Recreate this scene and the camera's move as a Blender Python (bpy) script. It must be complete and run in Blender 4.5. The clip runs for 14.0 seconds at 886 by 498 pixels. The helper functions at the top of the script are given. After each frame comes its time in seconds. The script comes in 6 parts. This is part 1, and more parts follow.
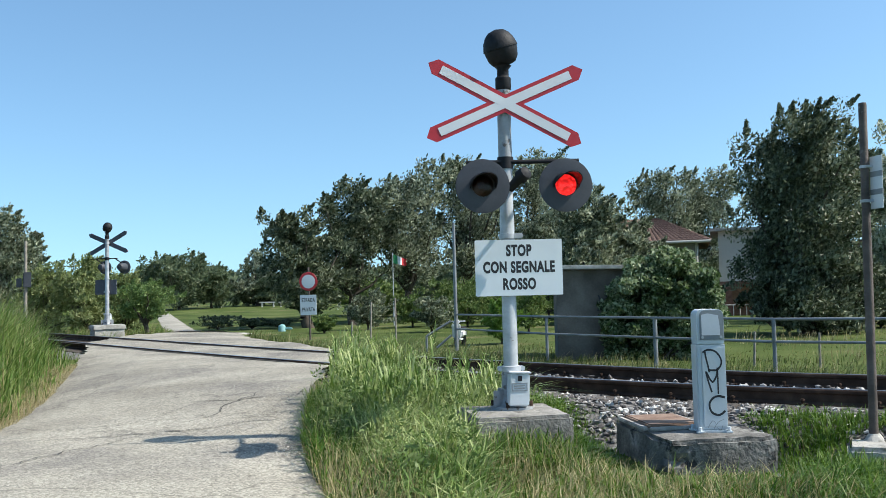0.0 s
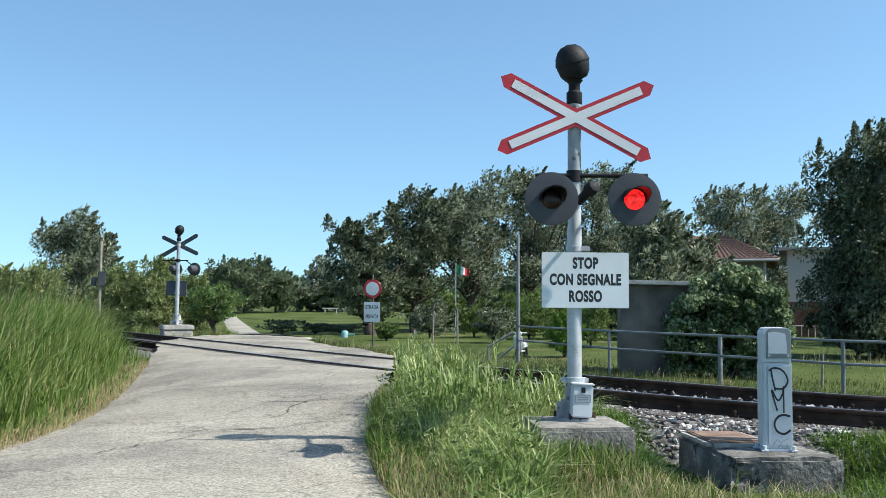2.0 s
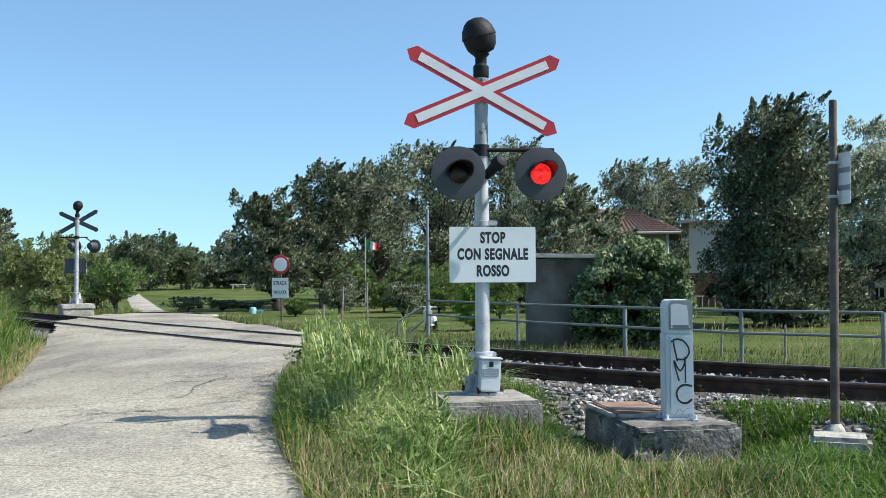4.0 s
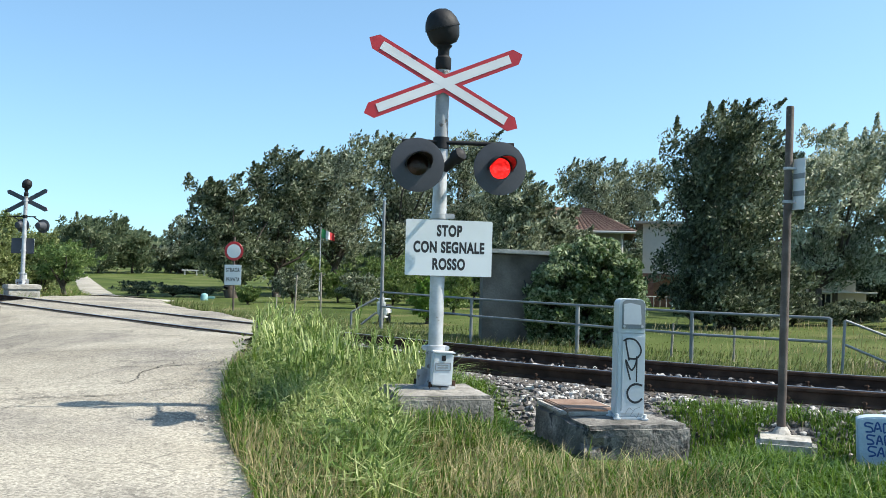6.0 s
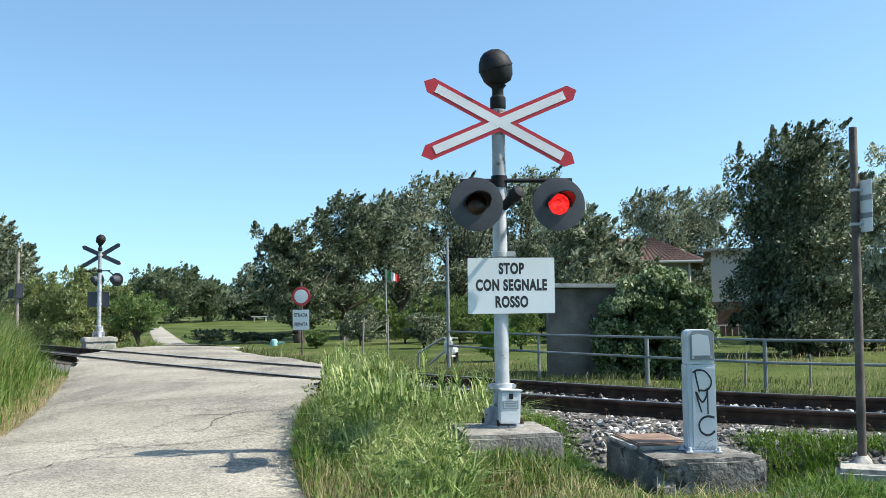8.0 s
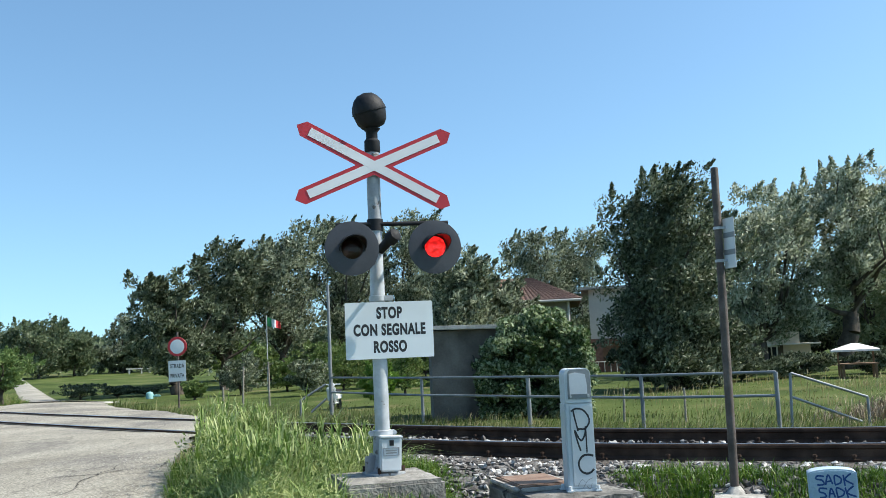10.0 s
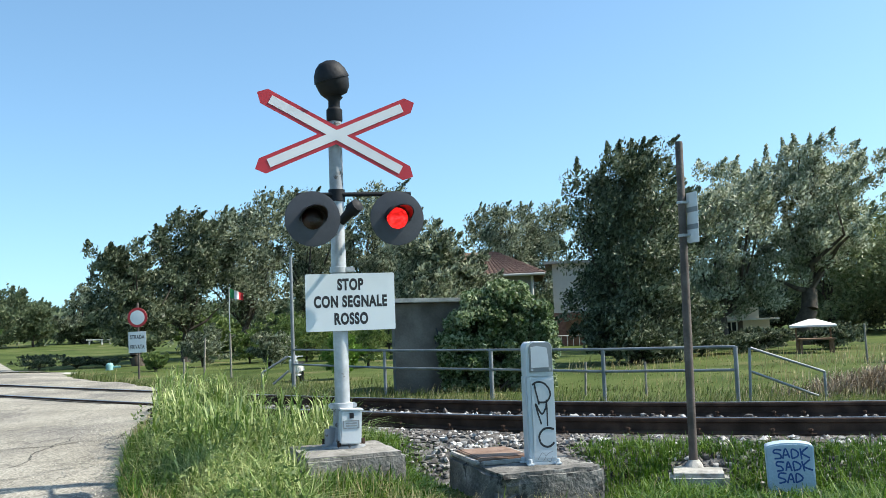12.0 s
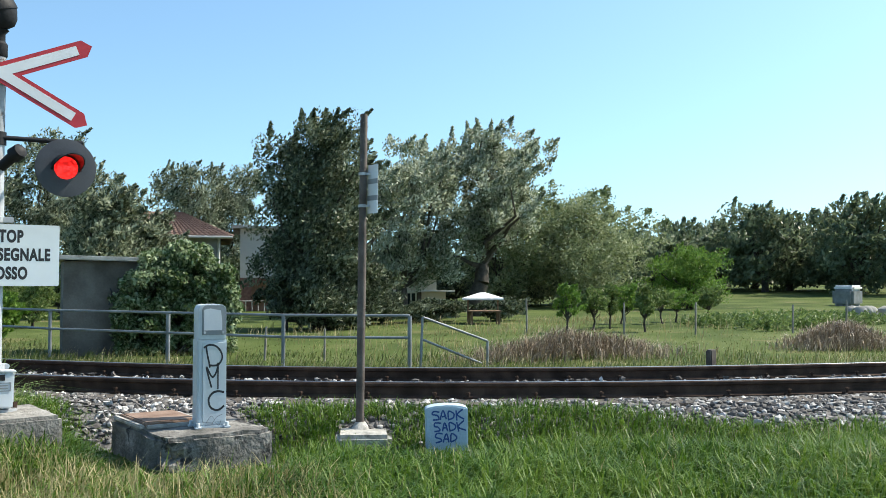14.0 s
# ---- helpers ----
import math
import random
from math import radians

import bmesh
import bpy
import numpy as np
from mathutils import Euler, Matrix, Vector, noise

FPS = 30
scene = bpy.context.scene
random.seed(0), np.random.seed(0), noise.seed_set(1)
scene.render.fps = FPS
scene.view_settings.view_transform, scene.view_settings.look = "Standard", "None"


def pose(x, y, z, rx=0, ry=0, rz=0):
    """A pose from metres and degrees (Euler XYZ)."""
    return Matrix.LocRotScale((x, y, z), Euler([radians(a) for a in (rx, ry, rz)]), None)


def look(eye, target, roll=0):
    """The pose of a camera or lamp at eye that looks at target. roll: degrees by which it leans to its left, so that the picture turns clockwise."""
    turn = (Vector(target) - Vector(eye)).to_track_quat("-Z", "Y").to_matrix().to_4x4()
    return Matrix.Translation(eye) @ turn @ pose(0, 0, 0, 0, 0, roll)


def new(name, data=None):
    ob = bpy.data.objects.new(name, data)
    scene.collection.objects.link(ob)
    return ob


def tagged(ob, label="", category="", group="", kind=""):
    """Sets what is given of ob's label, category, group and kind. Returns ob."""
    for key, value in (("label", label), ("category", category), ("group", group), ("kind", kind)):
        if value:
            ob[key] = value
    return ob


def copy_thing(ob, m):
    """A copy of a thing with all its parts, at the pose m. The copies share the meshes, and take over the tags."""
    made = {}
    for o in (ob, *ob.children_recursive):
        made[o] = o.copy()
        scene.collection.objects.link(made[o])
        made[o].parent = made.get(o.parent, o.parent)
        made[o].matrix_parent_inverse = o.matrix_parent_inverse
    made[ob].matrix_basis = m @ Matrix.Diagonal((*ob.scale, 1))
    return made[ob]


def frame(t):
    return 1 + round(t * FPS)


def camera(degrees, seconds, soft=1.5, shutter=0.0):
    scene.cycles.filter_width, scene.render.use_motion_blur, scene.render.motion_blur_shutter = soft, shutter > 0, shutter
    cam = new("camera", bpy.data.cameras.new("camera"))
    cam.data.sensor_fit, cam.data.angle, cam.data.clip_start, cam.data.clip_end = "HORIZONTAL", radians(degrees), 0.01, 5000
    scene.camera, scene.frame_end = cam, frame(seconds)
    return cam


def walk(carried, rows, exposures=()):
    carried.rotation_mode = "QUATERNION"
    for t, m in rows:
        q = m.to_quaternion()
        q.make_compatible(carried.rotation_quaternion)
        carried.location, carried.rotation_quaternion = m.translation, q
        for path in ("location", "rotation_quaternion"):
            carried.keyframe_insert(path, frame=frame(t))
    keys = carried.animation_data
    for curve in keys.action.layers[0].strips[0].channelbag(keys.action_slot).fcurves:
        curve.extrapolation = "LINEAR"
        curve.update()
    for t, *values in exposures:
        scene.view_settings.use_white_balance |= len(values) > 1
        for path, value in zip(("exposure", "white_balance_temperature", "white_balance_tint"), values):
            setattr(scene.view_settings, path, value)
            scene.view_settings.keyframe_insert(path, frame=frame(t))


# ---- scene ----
# camera and its way: held in the hand beside the road, turning towards the line
cam = camera(50.0, 14.0, soft=0.8)
PATH = [
    (0, (-0.005, -0.055, 0.959), (-0.028, 1.943, 1.051), -1.5),
    (0.5, (-0.027, -0.102, 0.957), (-0.105, 1.894, 1.064), -0.2),
    (1, (-0.04, -0.158, 0.949), (-0.173, 1.834, 1.067), 0.1),
    (1.5, (-0.043, -0.185, 0.945), (-0.195, 1.805, 1.063), 0.0),
    (2, (-0.046, -0.196, 0.944), (-0.2, 1.795, 1.06), 0.3),
    (2.5, (-0.042, -0.187, 0.946), (-0.19, 1.804, 1.06), 0.0),
    (3, (-0.024, -0.135, 0.953), (-0.09, 1.861, 1.052), -2.5),
    (3.2, (-0.017, -0.113, 0.957), (-0.032, 1.885, 1.044), -2.5),
    (5.3, (-0.039, -0.126, 0.949), (-0.004, 1.873, 1.001), 1.1),
    (5.5, (-0.034, -0.11, 0.948), (0.036, 1.888, 0.998), 0.6),
    (6, (-0.025, -0.056, 0.953), (0.103, 1.94, 1.001), 1.5),
    (6.5, (-0.024, -0.047, 0.954), (0.044, 1.952, 0.996), 0.6),
    (7, (-0.023, -0.089, 0.958), (-0.032, 1.91, 1.018), -0.4),
    (7.2, (-0.022, -0.098, 0.96), (-0.045, 1.9, 1.036), -0.5),
    (9.3, (0.044, -0.063, 0.967), (0.174, 1.925, 1.146), -2.4),
    (9.5, (0.047, -0.05, 0.969), (0.224, 1.933, 1.157), -2.5),
    (10, (0.054, -0.018, 0.973), (0.293, 1.957, 1.183), -2.6),
    (10.5, (0.062, 0.018, 0.972), (0.334, 1.988, 1.182), -1.9),
    (11, (0.081, 0.05, 0.967), (0.384, 2.018, 1.152), -2.7),
    (11.5, (0.085, 0.072, 0.969), (0.389, 2.042, 1.129), -2.7),
    (12, (0.087, 0.068, 0.968), (0.397, 2.038, 1.119), -2.2),
    (12.5, (0.101, 0.04, 0.967), (0.468, 2.001, 1.099), -2.6),
    (13, (0.116, 0.03, 0.967), (0.547, 1.981, 1.057), -3.5),
    (13.5, (0.133, 0.02, 0.961), (0.676, 1.942, 1.030), -1.5),
    (14, (0.153, 0.005, 0.951), (1.073, 1.779, 1.020), 0.0),
]
walk(cam, [(t, look(eye, target, roll)) for t, eye, target, roll in PATH], [(0.0, 0.41, 6600, 9), (3.2, 0.41, 6600, 9), (5.3, 0.62, 6850, 9), (7.2, 0.66, 6850, 9), (9.3, 0.48, 6650, 8), (10.5, 0.50, 6650, 8), (13.0, 0.66, 6850, 8), (14.0, 0.66, 6950, 8)])

# ---------------------------------------------------------------- light
SUN_WAY = Vector((0.68, -0.09, 0.745)).normalized()
world = bpy.data.worlds.new("world")
scene.world = world
world.use_nodes = True
wn = world.node_tree.nodes
sky = wn.new("ShaderNodeTexSky")
sky.sky_type = "NISHITA"
sky.sun_disc = False
sky.sun_elevation = math.asin(SUN_WAY.z)
sky.sun_rotation = math.atan2(SUN_WAY.x, SUN_WAY.y)
sky.altitude = 700
sky.air_density = 1.0
sky.dust_density = 1.9
sky.ozone_density = 3.0
wn["Background"].inputs["Strength"].default_value = 0.16
tint = wn.new("ShaderNodeMix")
tint.data_type, tint.blend_type = "RGBA", "MULTIPLY"
tint.inputs["Factor"].default_value = 1.0
tint.inputs[7].default_value = (0.85, 1.03, 1.025, 1)
world.node_tree.links.new(sky.outputs[0], tint.inputs[6])
# clear dry air: the pale band at the horizon stays thin
way = wn.new("ShaderNodeTexCoord")
split = wn.new("ShaderNodeSeparateXYZ")
join = wn.new("ShaderNodeCombineXYZ")
lift = wn.new("ShaderNodeMapRange")
lift.inputs["From Min"].default_value, lift.inputs["From Max"].default_value = 0.0, 1.0
lift.inputs["To Min"].default_value, lift.inputs["To Max"].default_value = 0.075, 1.0
world.node_tree.links.new(way.outputs["Generated"], split.inputs[0])
world.node_tree.links.new(split.outputs["X"], join.inputs["X"])
world.node_tree.links.new(split.outputs["Y"], join.inputs["Y"])
world.node_tree.links.new(split.outputs["Z"], lift.inputs["Value"])
world.node_tree.links.new(lift.outputs["Result"], join.inputs["Z"])
world.node_tree.links.new(join.outputs[0], sky.inputs["Vector"])
world.node_tree.links.new(tint.outputs[2], wn["Background"].inputs["Color"])
sun_data = bpy.data.lights.new("sun", "SUN")
sun_data.energy = 5.0
sun_data.angle = radians(0.53)
sun_data.color = (1.0, 0.95, 0.87)
sun = new("sun", sun_data)
sun.matrix_world = look(SUN_WAY * 60, (0, 0, 0))


# ---------------------------------------------------------------- materials
def material(name, colors, scale=6.0, rough=0.8, metal=0.0, bump=0.3, bump_scale=60.0, fine=0.25, coords="Object", spots=None, contrast=(0.35, 0.65), spec=0.5):
    """Two scales of colour noise, fine relief, and optional spots (colour, scale, edge, softness)."""
    m = bpy.data.materials.new(name)
    m.use_nodes = True
    nt = m.node_tree
    n, l = nt.nodes, nt.links
    b = n["Principled BSDF"]
    b.inputs["Roughness"].default_value = rough
    b.inputs["Metallic"].default_value = metal
    b.inputs["Specular IOR Level"].default_value = spec
    tc = n.new("ShaderNodeTexCoord")
    big = n.new("ShaderNodeTexNoise")
    big.inputs["Scale"].default_value = scale
    big.inputs["Detail"].default_value = 6
    small = n.new("ShaderNodeTexNoise")
    small.inputs["Scale"].default_value = bump_scale
    small.inputs["Detail"].default_value = 4
    for k in (big, small):
        l.new(tc.outputs[coords], k.inputs["Vector"])
    ramp = n.new("ShaderNodeValToRGB")
    ramp.color_ramp.elements[0].position, ramp.color_ramp.elements[1].position = contrast
    ramp.color_ramp.elements[0].color = (*colors[0], 1)
    ramp.color_ramp.elements[1].color = (*colors[-1], 1)
    if len(colors) == 3:
        e = ramp.color_ramp.elements.new(sum(contrast) / 2)
        e.color = (*colors[1], 1)
    l.new(big.outputs["Fac"], ramp.inputs["Fac"])
    grain = n.new("ShaderNodeMix")
    grain.data_type, grain.blend_type = "RGBA", "OVERLAY"
    grain.inputs["Factor"].default_value = fine
    l.new(ramp.outputs["Color"], grain.inputs[6])
    l.new(small.outputs["Color"], grain.inputs[7])
    bw = n.new("ShaderNodeRGBToBW")
    l.new(small.outputs["Color"], bw.inputs["Color"])
    l.new(bw.outputs["Val"], grain.inputs[7])
    out = grain.outputs[2]
    if spots:
        color, sscale, edge, soft = spots
        sn = n.new("ShaderNodeTexNoise")
        sn.inputs["Scale"].default_value = sscale
        sn.inputs["Detail"].default_value = 8
        sn.inputs["Roughness"].default_value = 0.65
        l.new(tc.outputs[coords], sn.inputs["Vector"])
        rng = n.new("ShaderNodeMapRange")
        rng.inputs["From Min"].default_value, rng.inputs["From Max"].default_value = edge, edge + soft
        l.new(sn.outputs["Fac"], rng.inputs["Value"])
        mx = n.new("ShaderNodeMix")
        mx.data_type = "RGBA"
        l.new(rng.outputs["Result"], mx.inputs["Factor"])
        l.new(out, mx.inputs[6])
        mx.inputs[7].default_value = (*color, 1)
        out = mx.outputs[2]
    l.new(out, b.inputs["Base Color"])
    bp = n.new("ShaderNodeBump")
    bp.inputs["Strength"].default_value = bump
    bp.inputs["Distance"].default_value = 0.02
    l.new(small.outputs["Fac"], bp.inputs["Height"])
    l.new(bp.outputs["Normal"], b.inputs["Normal"])
    return m


def leaf_material(name, dark, mid, light, rough=0.5, through_light=0.42, patch=0.9):
    """Thin leaves: colour by leaf and by clump, some light passes through."""
    m = bpy.data.materials.new(name)
    m.use_nodes = True
    nt = m.node_tree
    n, l = nt.nodes, nt.links
    b = n["Principled BSDF"]
    b.inputs["Roughness"].default_value = rough
    b.inputs["Specular IOR Level"].default_value = 0.35
    geo = n.new("ShaderNodeNewGeometry")
    tc = n.new("ShaderNodeTexCoord")
    no = n.new("ShaderNodeTexNoise")
    no.inputs["Scale"].default_value = patch
    no.inputs["Detail"].default_value = 3
    l.new(tc.outputs["Object"], no.inputs["Vector"])
    add = n.new("ShaderNodeMath")
    add.operation = "MULTIPLY_ADD"
    l.new(geo.outputs["Random Per Island"], add.inputs[0])
    add.inputs[1].default_value = 0.6
    l.new(no.outputs["Fac"], add.inputs[2])
    ramp = n.new("ShaderNodeValToRGB")
    ramp.color_ramp.elements[0].position = 0.35
    ramp.color_ramp.elements[1].position = 1.15
    ramp.color_ramp.elements[1].position = 1.0
    ramp.color_ramp.elements[0].color = (*dark, 1)
    ramp.color_ramp.elements[1].color = (*light, 1)
    e = ramp.color_ramp.elements.new(0.7)
    e.color = (*mid, 1)
    l.new(add.outputs[0], ramp.inputs["Fac"])
    l.new(ramp.outputs["Color"], b.inputs["Base Color"])
    tr = n.new("ShaderNodeBsdfTranslucent")
    l.new(ramp.outputs["Color"], tr.inputs["Color"])
    mix = n.new("ShaderNodeMixShader")
    mix.inputs["Fac"].default_value = through_light
    l.new(b.outputs[0], mix.inputs[1])
    l.new(tr.outputs[0], mix.inputs[2])
    l.new(mix.outputs[0], n["Material Output"].inputs["Surface"])
    return m


def glow_material(name, color, strength):
    m = bpy.data.materials.new(name)
    m.use_nodes = True
    b = m.node_tree.nodes["Principled BSDF"]
    b.inputs["Base Color"].default_value = (*color, 1)
    b.inputs["Emission Color"].default_value = (*color, 1)
    b.inputs["Emission Strength"].default_value = strength
    b.inputs["Roughness"].default_value = 0.3
    # ribbed glass: cells of uneven brightness
    n, l = m.node_tree.nodes, m.node_tree.links
    tc = n.new("ShaderNodeTexCoord")
    vo = n.new("ShaderNodeTexVoronoi")
    vo.inputs["Scale"].default_value = 38
    l.new(tc.outputs["Object"], vo.inputs["Vector"])
    mr = n.new("ShaderNodeMapRange")
    mr.inputs["From Min"].default_value, mr.inputs["From Max"].default_value = 0.0, 0.7
    mr.inputs["To Min"].default_value, mr.inputs["To Max"].default_value = strength * 1.7, strength * 0.35
    l.new(vo.outputs["Distance"], mr.inputs["Value"])
    l.new(mr.outputs["Result"], b.inputs["Emission Strength"])
    return m


def asphalt_material():
    """Pale worn asphalt: aggregate, darker worn lane, cracks."""
    m = material("asphalt", ((0.285, 0.263, 0.217), (0.335, 0.311, 0.258), (0.375, 0.35, 0.293)), scale=0.7, rough=0.92, bump=0.3, bump_scale=70, fine=0.45,
                 spots=((0.215, 0.20, 0.175), 0.5, 0.47, 0.16), spec=0.2)
    nt = m.node_tree
    n, l = nt.nodes, nt.links
    b = n["Principled BSDF"]
    source = b.inputs["Base Color"].links[0].from_socket
    tc = n.new("ShaderNodeTexCoord")
    # single stones of the aggregate
    vo = n.new("ShaderNodeTexVoronoi")
    vo.inputs["Scale"].default_value = 62
    l.new(tc.outputs["Object"], vo.inputs["Vector"])
    bw = n.new("ShaderNodeRGBToBW")
    l.new(vo.outputs["Color"], bw.inputs["Color"])
    ov = n.new("ShaderNodeMix")
    ov.data_type, ov.blend_type = "RGBA", "OVERLAY"
    ov.inputs["Factor"].default_value = 0.5
    l.new(source, ov.inputs[6])
    l.new(bw.outputs["Val"], ov.inputs[7])
    # older, darker and smoother surfacing towards the crossing, with a ragged joint
    ragged = n.new("ShaderNodeTexNoise")
    ragged.inputs["Scale"].default_value = 0.9
    ragged.inputs["Detail"].default_value = 7
    l.new(tc.outputs["Object"], ragged.inputs["Vector"])
    where = n.new("ShaderNodeSeparateXYZ")
    l.new(tc.outputs["Object"], where.inputs[0])
    edge = n.new("ShaderNodeMath")
    edge.operation = "MULTIPLY_ADD"
    l.new(ragged.outputs["Fac"], edge.inputs[0])
    edge.inputs[1].default_value = 1.9
    l.new(where.outputs["Y"], edge.inputs[2])
    old = n.new("ShaderNodeMapRange")
    old.inputs["From Min"].default_value, old.inputs["From Max"].default_value = 10.2, 10.35
    old.inputs["To Min"].default_value, old.inputs["To Max"].default_value = 0.0, 0.34
    l.new(edge.outputs[0], old.inputs["Value"])
    worn = n.new("ShaderNodeMix")
    worn.data_type, worn.blend_type = "RGBA", "MULTIPLY"
    l.new(old.outputs["Result"], worn.inputs["Factor"])
    l.new(ov.outputs[2], worn.inputs[6])
    worn.inputs[7].default_value = (0.72, 0.71, 0.70, 1)
    # cracks along warped cell edges
    warp = n.new("ShaderNodeTexNoise")
    warp.inputs["Scale"].default_value = 1.6
    warp.inputs["Detail"].default_value = 6
    l.new(tc.outputs["Object"], warp.inputs["Vector"])
    wadd = n.new("ShaderNodeMix")
    wadd.data_type, wadd.blend_type = "RGBA", "LINEAR_LIGHT"
    wadd.inputs["Factor"].default_value = 0.5
    l.new(tc.outputs["Object"], wadd.inputs[6])
    l.new(warp.outputs["Color"], wadd.inputs[7])
    cr = n.new("ShaderNodeTexVoronoi")
    cr.feature = "DISTANCE_TO_EDGE"
    cr.inputs["Scale"].default_value = 0.42
    l.new(wadd.outputs[2], cr.inputs["Vector"])
    cm = n.new("ShaderNodeMapRange")
    cm.inputs["From Min"].default_value, cm.inputs["From Max"].default_value = 0.002, 0.009
    cm.inputs["To Min"].default_value, cm.inputs["To Max"].default_value = 0.42, 0.0
    l.new(cr.outputs["Distance"], cm.inputs["Value"])
    cx = n.new("ShaderNodeMix")
    cx.data_type = "RGBA"
    l.new(cm.outputs["Result"], cx.inputs["Factor"])
    l.new(worn.outputs[2], cx.inputs[6])
    cx.inputs[7].default_value = (0.075, 0.07, 0.06, 1)
    l.new(cx.outputs[2], b.inputs["Base Color"])
    return m


def roof_tile_material():
    return material("terracotta", ((0.12, 0.07, 0.052), (0.17, 0.10, 0.076), (0.24, 0.155, 0.12)), scale=9, rough=0.9, bump=0.6, bump_scale=40, coords="Object")


